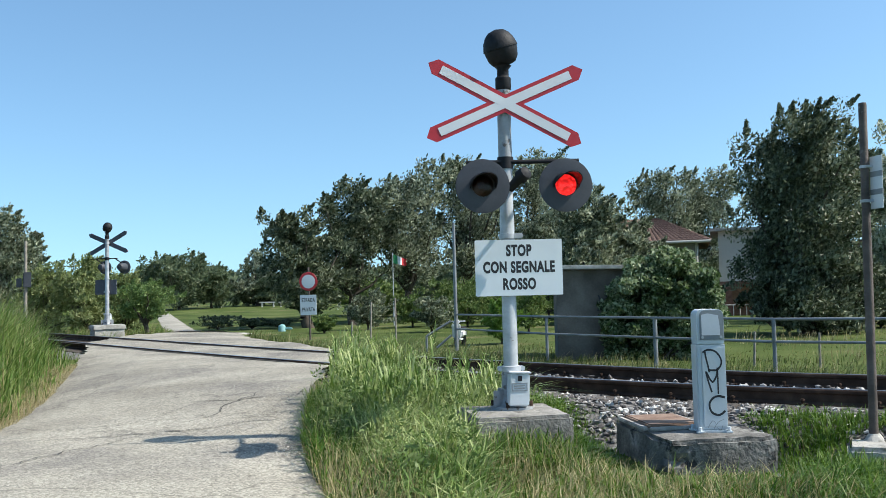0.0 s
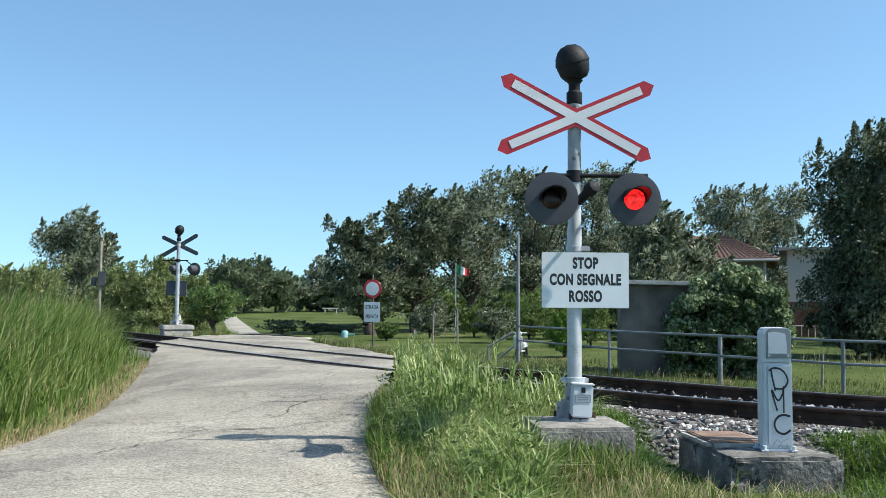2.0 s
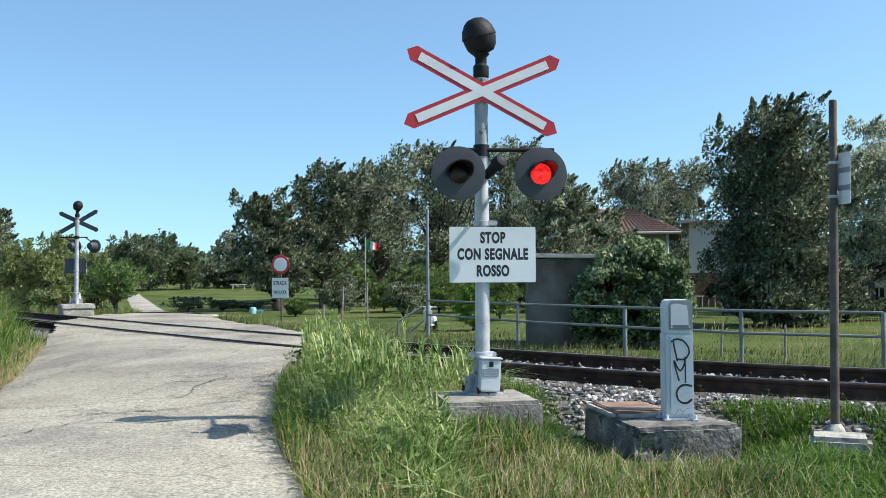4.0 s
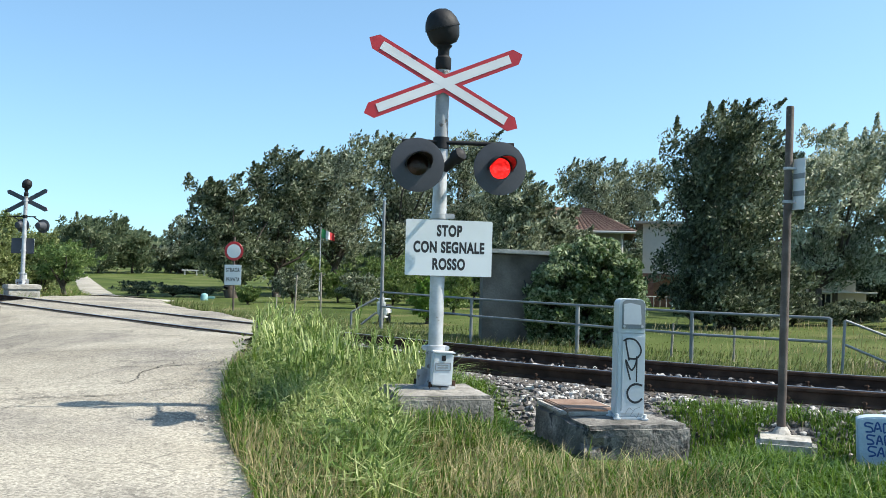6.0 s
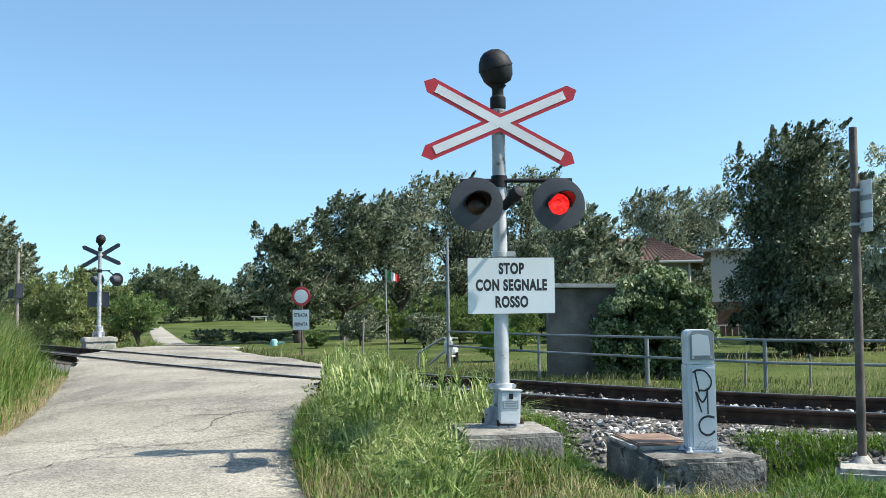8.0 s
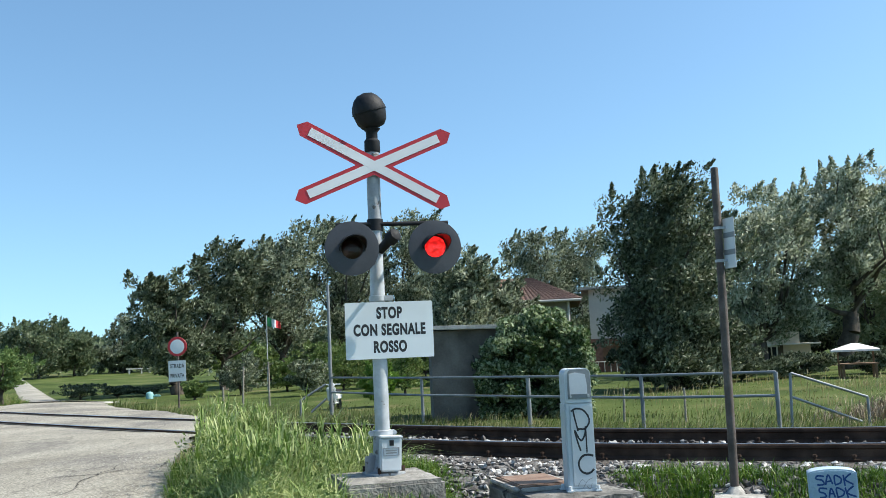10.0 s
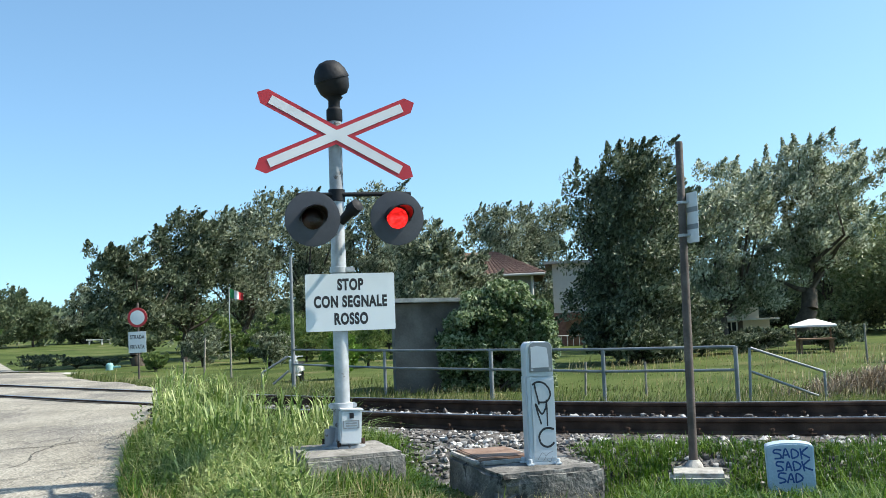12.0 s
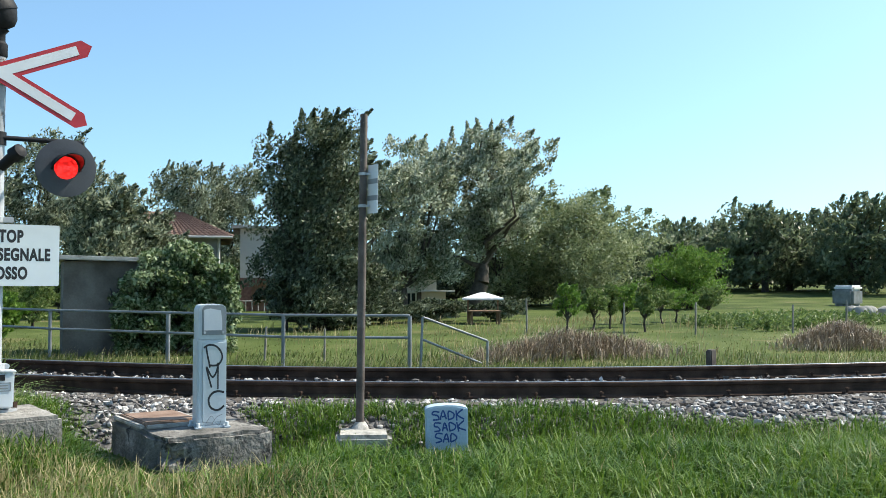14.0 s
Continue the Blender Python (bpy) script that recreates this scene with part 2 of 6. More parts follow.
M = dict(
    asphalt=asphalt_material(),
    gravel_path=material("gravel_path", ((0.27, 0.255, 0.22), (0.36, 0.34, 0.295)), scale=0.8, rough=0.95, bump=0.6, bump_scale=45, fine=0.5, spec=0.2),
    white_gravel=material("white_gravel", ((0.38, 0.36, 0.32), (0.5, 0.48, 0.43)), scale=1.5, rough=0.95, bump=0.6, bump_scale=45, fine=0.4, spec=0.2),
    ground=material("meadow_ground", ((0.044, 0.066, 0.017), (0.067, 0.094, 0.025), (0.098, 0.12, 0.039)), scale=0.35, rough=0.95, bump=0.9, bump_scale=14, fine=0.5,
                    spots=((0.155, 0.14, 0.068), 0.3, 0.56, 0.12), spec=0.1),
    ballast=material("ballast_bed", ((0.07, 0.065, 0.06), (0.14, 0.13, 0.12), (0.24, 0.23, 0.22)), scale=14, rough=0.9, bump=1.0, bump_scale=26, fine=0.6),
    sandy_soil=material("sandy_soil", ((0.19, 0.15, 0.10), (0.27, 0.225, 0.155), (0.35, 0.30, 0.22)), scale=3.0, rough=0.95, bump=0.7, bump_scale=60, fine=0.5, spots=((0.11, 0.12, 0.045), 5, 0.56, 0.08), spec=0.1),
    stone=None,
    rail_side=material("rusty_rail", ((0.036, 0.024, 0.018), (0.055, 0.035, 0.026), (0.085, 0.055, 0.04)), scale=5, rough=0.92, metal=0.0, bump=0.3, bump_scale=90, spec=0.15),
    rail_head=material("worn_rail_head", ((0.22, 0.22, 0.235), (0.34, 0.345, 0.36)), scale=3, rough=0.32, metal=0.9, bump=0.05, bump_scale=60, fine=0.1),
    sleeper=material("sleeper_wood", ((0.06, 0.048, 0.04), (0.10, 0.085, 0.072)), scale=7, rough=0.9, bump=0.5, bump_scale=50),
    groove=material("flangeway_dirt", ((0.035, 0.032, 0.028), (0.065, 0.058, 0.05)), scale=5, rough=0.95, bump=0.5, bump_scale=40),
    galvanised=material("galvanised_steel", ((0.36, 0.38, 0.40), (0.44, 0.46, 0.48), (0.52, 0.54, 0.56)), scale=7, rough=0.5, metal=0.35, bump=0.08, bump_scale=60, fine=0.15,
                        spots=((0.20, 0.17, 0.15), 9, 0.62, 0.05)),
    pole_paint=material("grey_pole_paint", ((0.25, 0.265, 0.28), (0.37, 0.39, 0.405)), scale=6, rough=0.55, metal=0.1, bump=0.2, bump_scale=40, fine=0.2,
                        spots=((0.11, 0.095, 0.085), 11, 0.56, 0.05)),
    fence_steel=material("fence_steel", ((0.17, 0.185, 0.195), (0.25, 0.265, 0.28)), scale=3, rough=0.55, metal=0.25, bump=0.1, bump_scale=50, fine=0.15),
    black_paint=material("black_enamel", ((0.008, 0.009, 0.011), (0.016, 0.017, 0.020)), scale=6, rough=0.62, bump=0.12, bump_scale=50, fine=0.2, spec=0.25),
    board_paint=material("dark_grey_board", ((0.034, 0.038, 0.048), (0.052, 0.057, 0.068)), scale=4, rough=0.55, bump=0.08, bump_scale=60, fine=0.15),
    hood_inside=material("red_hood_inside", ((0.010, 0.005, 0.005), (0.02, 0.007, 0.007)), scale=6, rough=0.4, bump=0.08, bump_scale=60),
    red_film=material("red_sign_film", ((0.40, 0.018, 0.028), (0.50, 0.03, 0.04)), scale=4, rough=0.4, bump=0.03, bump_scale=60, fine=0.08),
    white_film=material("white_sign_film", ((0.62, 0.64, 0.66), (0.70, 0.72, 0.735)), scale=3, rough=0.42, bump=0.03, bump_scale=60, fine=0.06),
    sign_white=material("white_sign_plate", ((0.60, 0.66, 0.69), (0.68, 0.735, 0.765)), scale=2.2, rough=0.42, bump=0.03, bump_scale=60, fine=0.06,
                        spots=((0.45, 0.47, 0.47), 5, 0.7, 0.05)),
    sign_back=material("sign_back", ((0.05, 0.056, 0.07), (0.075, 0.082, 0.10)), scale=3, rough=0.6, bump=0.08, bump_scale=50),
    lettering=material("black_lettering", ((0.012, 0.013, 0.016), (0.02, 0.021, 0.024)), scale=8, rough=0.5, bump=0.02, bump_scale=60),
    lens_dark=material("unlit_red_lens", ((0.010, 0.002, 0.002), (0.018, 0.003, 0.003)), scale=12, rough=0.3, bump=0.25, bump_scale=60),
    lens_lit=glow_material("lit_red_lens", (1.0, 0.022, 0.022), 1.0),
    concrete=material("weathered_concrete", ((0.30, 0.285, 0.255), (0.40, 0.385, 0.35), (0.47, 0.455, 0.42)), scale=3.5, rough=0.92, bump=0.6, bump_scale=38, fine=0.35,
                      spots=((0.12, 0.115, 0.10), 2.6, 0.54, 0.14), spec=0.2),
    base_concrete=material("mast_base_concrete", ((0.16, 0.15, 0.135), (0.27, 0.255, 0.23), (0.38, 0.365, 0.33)), scale=3.5, rough=0.94, bump=0.8, bump_scale=34, fine=0.45,
                           spots=((0.07, 0.066, 0.06), 3.2, 0.55, 0.1), spec=0.15),
    old_concrete=material("stained_concrete", ((0.10, 0.098, 0.09), (0.19, 0.18, 0.165), (0.36, 0.35, 0.32)), scale=3.2, rough=0.95, bump=0.9, bump_scale=30, fine=0.5,
                          spots=((0.055, 0.052, 0.05), 3.5, 0.54, 0.06), spec=0.15),
    rust_plate=material("rusty_cover_plate", ((0.17, 0.105, 0.07), (0.235, 0.15, 0.105), (0.30, 0.205, 0.15)), scale=5, rough=0.8, metal=0.15, bump=0.3, bump_scale=70, fine=0.3),
    cabinet_grey=material("pale_grey_cabinet_paint", ((0.50, 0.545, 0.57), (0.57, 0.61, 0.635)), scale=2.5, rough=0.5, bump=0.06, bump_scale=50, fine=0.1,
                          spots=((0.30, 0.29, 0.27), 6, 0.68, 0.08)),
    cabinet_panel=material("light_grey_panel", ((0.55, 0.57, 0.60), (0.62, 0.64, 0.66)), scale=4, rough=0.5, bump=0.05, bump_scale=50, fine=0.1),
    brown_post=material("brown_weathered_steel", ((0.055, 0.042, 0.036), (0.09, 0.07, 0.06), (0.14, 0.115, 0.10)), scale=4, rough=0.75, bump=0.3, bump_scale=50,
                        spots=((0.22, 0.20, 0.18), 7, 0.62, 0.08)),
    grey_band=material("grey_band", ((0.20, 0.215, 0.225), (0.25, 0.265, 0.275)), scale=4, rough=0.5, bump=0.03, bump_scale=60),
    marker_blue=material("light_blue_marker_paint", ((0.36, 0.46, 0.55), (0.44, 0.54, 0.62)), scale=4, rough=0.75, bump=0.25, bump_scale=50, fine=0.2,
                         spots=((0.55, 0.58, 0.58), 6, 0.62, 0.06)),
    graffiti_blue=material("blue_spray_paint", ((0.02, 0.055, 0.20), (0.03, 0.08, 0.27)), scale=9, rough=0.6, bump=0.02, bump_scale=60),
    graffiti_black=material("black_spray_paint", ((0.014, 0.016, 0.02), (0.026, 0.028, 0.032)), scale=9, rough=0.6, bump=0.02, bump_scale=60),
    bark=material("bark", ((0.045, 0.036, 0.028), (0.085, 0.07, 0.055)), scale=6, rough=0.95, bump=0.9, bump_scale=22),
    plaster_grey=material("grey_plaster", ((0.24, 0.235, 0.21), (0.30, 0.29, 0.265)), scale=0.8, rough=0.9, bump=0.2, bump_scale=25, fine=0.2),
    plaster_white=material("white_plaster", ((0.50, 0.48, 0.44), (0.58, 0.56, 0.52)), scale=0.8, rough=0.9, bump=0.2, bump_scale=25, fine=0.15),
    plaster_beige=material("beige_plaster", ((0.50, 0.42, 0.33), (0.57, 0.49, 0.40)), scale=0.8, rough=0.9, bump=0.2, bump_scale=25, fine=0.15),
    brick=material("brown_brick", ((0.16, 0.085, 0.065), (0.24, 0.13, 0.10)), scale=6, rough=0.9, bump=0.5, bump_scale=30),
    # render tone darkened: the shade of the trees over the hut is in the colour
    shed_wall=material("shaded_grey_render", ((0.085, 0.076, 0.064), (0.125, 0.113, 0.096), (0.17, 0.155, 0.135)), scale=1.8, rough=0.95, bump=0.4, bump_scale=25, fine=0.3),
    terracotta=roof_tile_material(),
    dark_wood=material("dark_shutter_wood", ((0.05, 0.035, 0.028), (0.08, 0.055, 0.042)), scale=4, rough=0.7, bump=0.2, bump_scale=40),
    brown_wood=material("brown_wood", ((0.15, 0.08, 0.045), (0.23, 0.13, 0.075)), scale=5, rough=0.75, bump=0.3, bump_scale=40),
    grey_wood=material("weathered_wood", ((0.20, 0.18, 0.15), (0.30, 0.27, 0.23)), scale=5, rough=0.9, bump=0.4, bump_scale=40),
    canvas=material("white_canvas", ((0.70, 0.69, 0.67), (0.78, 0.77, 0.75)), scale=3, rough=0.85, bump=0.1, bump_scale=50, fine=0.08),
    turquoise=material("turquoise_paint", ((0.18, 0.38, 0.38), (0.25, 0.46, 0.46)), scale=5, rough=0.6, bump=0.1, bump_scale=50),
    flag_green=material("green_cloth", ((0.02, 0.20, 0.07), (0.03, 0.26, 0.09)), scale=6, rough=0.85, bump=0.1, bump_scale=50),
    flag_white=material("white_cloth", ((0.70, 0.70, 0.70), (0.78, 0.78, 0.78)), scale=6, rough=0.85, bump=0.1, bump_scale=50),
    flag_red=material("red_cloth", ((0.48, 0.03, 0.04), (0.58, 0.05, 0.05)), scale=6, rough=0.85, bump=0.1, bump_scale=50),
    rubber=material("black_rubber", ((0.015, 0.015, 0.016), (0.03, 0.03, 0.03)), scale=6, rough=0.85, bump=0.1, bump_scale=50),
    white_body=material("white_gloss_paint", ((0.68, 0.69, 0.70), (0.76, 0.77, 0.78)), scale=3, rough=0.25, bump=0.01, bump_scale=50, fine=0.04),
    pane=material("window_glass", ((0.016, 0.02, 0.024), (0.028, 0.034, 0.04)), scale=2, rough=0.08, bump=0.0, bump_scale=10, fine=0.0),
    poplar=leaf_material("poplar_leaves", (0.036, 0.05, 0.026), (0.098, 0.123, 0.067), (0.4, 0.44, 0.31)),
    # lighter copy of poplar: pale leaves with the sunlight on them put into the colour
    poplar_pale=leaf_material("pale_sunlit_poplar_leaves", (0.085, 0.11, 0.06), (0.2, 0.235, 0.14), (0.55, 0.58, 0.45)),
    # darker than poplar: dense foliage, with the deep shade inside it coloured in
    poplar_dark=leaf_material("dark_shaded_leaves", (0.02, 0.031, 0.014), (0.048, 0.067, 0.031), (0.21, 0.245, 0.155), through_light=0.3),
    willow=leaf_material("willow_leaves", (0.11, 0.15, 0.06), (0.19, 0.235, 0.105), (0.34, 0.38, 0.22)),
    far_leaf=leaf_material("far_tree_leaves", (0.06, 0.09, 0.05), (0.11, 0.15, 0.08), (0.19, 0.23, 0.13)),
    bright_leaf=leaf_material("bright_bush_leaves", (0.07, 0.15, 0.022), (0.12, 0.23, 0.035), (0.19, 0.3, 0.06)),
    bush_leaf=leaf_material("bush_leaves", (0.06, 0.105, 0.026), (0.11, 0.175, 0.045), (0.2, 0.26, 0.09)),
    elder_leaf=leaf_material("elder_leaves", (0.11, 0.15, 0.05), (0.2, 0.25, 0.09), (0.33, 0.37, 0.17)),
    fig_leaf=leaf_material("fig_leaves", (0.075, 0.14, 0.04), (0.14, 0.22, 0.07), (0.22, 0.3, 0.11)),
    ivy_leaf=leaf_material("ivy_leaves", (0.032, 0.062, 0.018), (0.082, 0.135, 0.044), (0.38, 0.45, 0.27), rough=0.35),
    grass=leaf_material("grass_blades", (0.022, 0.06, 0.004), (0.055, 0.128, 0.01), (0.14, 0.22, 0.035), through_light=0.4),
    meadow=leaf_material("meadow_blades", (0.05, 0.078, 0.017), (0.085, 0.118, 0.029), (0.15, 0.168, 0.066), through_light=0.55),
    reed=leaf_material("reed_blades", (0.05, 0.11, 0.016), (0.1, 0.185, 0.03), (0.22, 0.28, 0.085), through_light=0.4),
    weed=leaf_material("weed_blades", (0.06, 0.12, 0.018), (0.16, 0.25, 0.05), (0.45, 0.5, 0.22), through_light=0.35),
    straw=leaf_material("dry_grass", (0.19, 0.16, 0.065), (0.31, 0.26, 0.12), (0.46, 0.4, 0.22), through_light=0.3),
    brush=leaf_material("dry_brush", (0.12, 0.085, 0.055), (0.22, 0.165, 0.11), (0.36, 0.29, 0.2), through_light=0.1),
)


def stone_material():
    m = bpy.data.materials.new("ballast_stone")
    m.use_nodes = True
    n, l = m.node_tree.nodes, m.node_tree.links
    b = n["Principled BSDF"]
    b.inputs["Roughness"].default_value = 0.85
    geo = n.new("ShaderNodeNewGeometry")
    ramp = n.new("ShaderNodeValToRGB")
    ramp.color_ramp.elements[0].color = (0.055, 0.05, 0.048, 1)
    ramp.color_ramp.elements[1].color = (0.6, 0.585, 0.56, 1)
    e = ramp.color_ramp.elements.new(0.72)
    e.color = (0.15, 0.139, 0.13, 1)
    l.new(geo.outputs["Random Per Island"], ramp.inputs["Fac"])
    l.new(ramp.outputs["Color"], b.inputs["Base Color"])
    return m


M["stone"] = stone_material()


# ---------------------------------------------------------------- mesh tools
def mesh_of(bm, name, mat):
    me = bpy.data.meshes.new(name)
    bm.normal_update()
    bm.to_mesh(me)
    bm.free()
    for k in (mat if isinstance(mat, (list, tuple)) else [mat]):
        me.materials.append(k)
    return me


def smooth(me, degrees=40):
    for p in me.polygons:
        p.use_smooth = True
    me.set_sharp_from_angle(angle=radians(degrees))


def part(name, bm, mat, parent=None, label="", rounded=True):
    me = mesh_of(bm, name, mat)
    if rounded:
        smooth(me)
    ob = new(name, me)
    ob.parent = parent
    if label:
        ob["label"] = label
    return ob


def thing(name, m, label, category, group="", kind=""):
    ob = new(name)
    ob.empty_display_size = 0.2
    ob.matrix_world = m
    return tagged(ob, label, category, group, kind)


def box(bm, size, at=(0, 0, 0), turn=None, bevel=0.0):
    m = Matrix.Translation(at) @ (turn.to_4x4() if turn else Matrix.Identity(4)) @ Matrix.Diagonal((*size, 1))
    r = bmesh.ops.create_cube(bm, size=1, matrix=m)
    if bevel:
        es = list({e for v in r["verts"] for e in v.link_edges})
        bmesh.ops.bevel(bm, geom=es, offset=bevel, segments=2, affect="EDGES")
    return bm


def tube(bm, a, b, r0, r1=None, seg=16, caps=True):
    a, b = Vector(a), Vector(b)
    r1 = r0 if r1 is None else r1
    q = (b - a).to_track_quat("Z", "Y").to_matrix()
    rings = []
    for p, r in ((a, r0), (b, r1)):
        rings.append([bm.verts.new(p + q @ Vector((r * math.cos(2 * math.pi * i / seg), r * math.sin(2 * math.pi * i / seg), 0))) for i in range(seg)])
    for i in range(seg):
        j = (i + 1) % seg
        bm.faces.new((rings[0][i], rings[0][j], rings[1][j], rings[1][i]))
    if caps:
        bm.faces.new(rings[0][::-1])
        bm.faces.new(rings[1])
    return bm


def lathe(bm, profile, m=Matrix.Identity(4), seg=28):
    """Turns (radius, height) pairs round z."""
    rings = []
    for r, z in profile:
        rings.append([bm.verts.new(m @ Vector((r * math.cos(2 * math.pi * i / seg), r * math.sin(2 * math.pi * i / seg), z))) for i in range(seg)])
    for a, b in zip(rings, rings[1:]):
        for i in range(seg):
            j = (i + 1) % seg
            bm.faces.new((a[i], a[j], b[j], b[i]))
    bm.faces.new(rings[0][::-1])
    bm.faces.new(rings[-1])
    return bm


def plate(bm, outline, y0, y1):
    """A flat outline in x, z with thickness from y0 (front) to y1 (back)."""
    f = [bm.verts.new((x, y0, z)) for x, z in outline]
    b = [bm.verts.new((x, y1, z)) for x, z in outline]
    n = len(outline)
    bm.faces.new(f)
    bm.faces.new(b[::-1])
    for i in range(n):
        j = (i + 1) % n
        bm.faces.new((f[j], f[i], b[i], b[j]))
    bmesh.ops.recalc_face_normals(bm, faces=bm.faces[:])
    return bm


def stroke(bm, points, r, y, flat=0.25):
    """A sprayed line on a face in x, z: a flat ribbon along smooth points."""
    pts = [Vector(p) for p in points]
    fine = []
    for i in range(len(pts) - 1):
        p0, p1, p2, p3 = pts[max(i - 1, 0)], pts[i], pts[i + 1], pts[min(i + 2, len(pts) - 1)]
        for k in range(6):
            t = k / 6
            fine.append(0.5 * ((2 * p1) + (p2 - p0) * t + (2 * p0 - 5 * p1 + 4 * p2 - p3) * t * t + (3 * p1 - p0 - 3 * p2 + p3) * t ** 3))
    fine.append(pts[-1])
    rows = []
    for i, p in enumerate(fine):
        d = (fine[min(i + 1, len(fine) - 1)] - fine[max(i - 1, 0)]).normalized()
        s = Vector((-d.y, d.x)) * r
        rows.append((bm.verts.new((p.x + s.x, y, p.y + s.y)), bm.verts.new((p.x - s.x, y, p.y - s.y))))
    for a, b in zip(rows, rows[1:]):
        bm.faces.new((a[0], a[1], b[1], b[0]))
    return bm


def quads(name, v, mat):
    """A mesh of loose four-cornered faces from an array (n, 4, 3)."""
    n = len(v)
    me = bpy.data.meshes.new(name)
    me.vertices.add(4 * n)
    me.vertices.foreach_set("co", np.ascontiguousarray(v, dtype=np.float32).ravel())
    me.loops.add(4 * n)
    me.loops.foreach_set("vertex_index", np.arange(4 * n, dtype=np.int32))
    me.polygons.add(n)
    me.polygons.foreach_set("loop_start", np.arange(0, 4 * n, 4, dtype=np.int32))
    me.update(calc_edges=True)
    me.materials.append(mat)
    return me


def strip_mesh(name, rows, mat, closed=False):
    """A mesh from an array of rows of points (n, k, 3)."""
    rows = np.asarray(rows, dtype=float)
    n, k = rows.shape[:2]
    faces = []
    for i in range(n - 1):
        for j in range(k if closed else k - 1):
            a, b = i * k + j, i * k + (j + 1) % k
            faces.append((a, b, b + k, a + k))
    me = bpy.data.meshes.new(name)
    me.from_pydata(rows.reshape(-1, 3).tolist(), [], faces)
    me.materials.append(mat)
    return me


def text_mesh(name, words, size, mat, parent, at, squeeze=1.0, bold=0.0):
    cu = bpy.data.curves.new(name, "FONT")
    cu.body = words
    cu.align_x, cu.align_y = "CENTER", "CENTER"
    cu.size = size
    cu.offset = bold
    cu.extrude = 0.0003
    cu.space_character = 1.12
    tmp = new(name, cu)
    me = bpy.data.meshes.new_from_object(tmp.evaluated_get(bpy.context.evaluated_depsgraph_get()))
    bpy.data.objects.remove(tmp)
    me.materials.clear()
    me.materials.append(mat)
    ob = new(name, me)
    ob.parent = parent
    ob.matrix_local = Matrix.Translation(at) @ pose(0, 0, 0, 90) @ Matrix.Diagonal((squeeze, 1, 1, 1))
    return ob
# ---------------------------------------------------------------- plan
def spline(points, step=12):
    p = np.array(points, dtype=float)
    p = np.vstack([2 * p[0] - p[1], p, 2 * p[-1] - p[-2]])
    out = []
    for i in range(1, len(p) - 2):
        for t in np.arange(step) / step:
            out.append(0.5 * (2 * p[i] + (p[i + 1] - p[i - 1]) * t + (2 * p[i - 1] - 5 * p[i] + 4 * p[i + 1] - p[i + 2]) * t ** 2
                              + (3 * p[i] - p[i - 1] - 3 * p[i + 1] + p[i + 2]) * t ** 3))
    out.append(p[-2])
    return np.array(out)


# centre line of the single track, curving away to both sides
LINE = spline([(-62, 92), (-40, 63.5), (-24, 43.0), (-14.2, 30.6), (-9.4, 24.4), (-5.1, 18.8), (-1.2, 14.0), (1.4, 11.15), (3.4, 9.4), (5.5, 8.25), (7.4, 7.5),
               (9.5, 6.95), (13, 6.2), (20, 5.2), (40, 3.4), (90, 0.5)], 24)
# even steps along it
seg_len = np.hypot(*np.diff(LINE, axis=0).T)
along = np.concatenate([[0], np.cumsum(seg_len)])
STEP = 0.3
stations = np.arange(0, along[-1], STEP)
LINE = np.stack([np.interp(stations, along, LINE[:, i]) for i in (0, 1)], 1)
for _ in range(30):
    LINE[1:-1] = 0.25 * LINE[:-2] + 0.5 * LINE[1:-1] + 0.25 * LINE[2:]
HEADING = np.gradient(LINE, axis=0)
HEADING /= np.linalg.norm(HEADING, axis=1)[:, None]
ASIDE = np.stack([-HEADING[:, 1], HEADING[:, 0]], 1)  # away from the camera


def from_track(x, y):
    """Signed distance from the track's centre line, positive beyond it."""
    x, y = np.asarray(x, float).ravel(), np.asarray(y, float).ravel()
    out = np.empty(len(x))
    for i in range(0, len(x), 4000):
        d = np.stack([x[i:i + 4000, None] - LINE[None, :, 0], y[i:i + 4000, None] - LINE[None, :, 1]], 2)
        k = np.argmin((d ** 2).sum(2), 1)
        dd = d[np.arange(len(k)), k]
        side = (dd * ASIDE[k]).sum(1)
        out[i:i + 4000] = np.where(side >= 0, 1, -1) * np.hypot(*dd.T)
    return out


def ease(a, b, v):
    t = np.clip((v - a) / (b - a), 0, 1)
    return t * t * (3 - 2 * t)


ROAD_L = np.array([(-13.23, -3.31), (0, -3.97), (4.41, -4.3), (8.05, -4.55), (9.15, -4.63), (10.59, -4.93), (12.73, -5.49), (15.69, -6.39), (19.2, -7.5), (23, -9), (27, -9.4), (31, -9.5), (36, -10.5), (45, -13.8), (64, -20.1), (117, -38.8)])
ROAD_R = np.array([(-13.23, 0.99), (0, 0.33), (4.41, -0.46), (6.28, -0.86), (7.18, -1.1), (8.18, -1.31), (9.61, -1.49), (10.82, -1.61), (14.7, -1.95), (17.5, -2.3), (21, -3.7), (25, -5.4), (28, -6.3), (31, -7), (36, -8.8), (45, -12.3), (60, -17.4), (117, -37.4)])


def road_edges(y):
    return np.interp(y, ROAD_L[:, 0], ROAD_L[:, 1]), np.interp(y, ROAD_R[:, 0], ROAD_R[:, 1])


def off_road(x, y):
    """Distance outside the road's edges, negative on it."""
    l, r = road_edges(y)
    return np.maximum(l - x, x - r)


def road_height(n):
    return -0.03 - np.where(n < 0, 0.26 * ease(1.9, 5.2, -n), 0.16 * ease(2.2, 8.0, n))


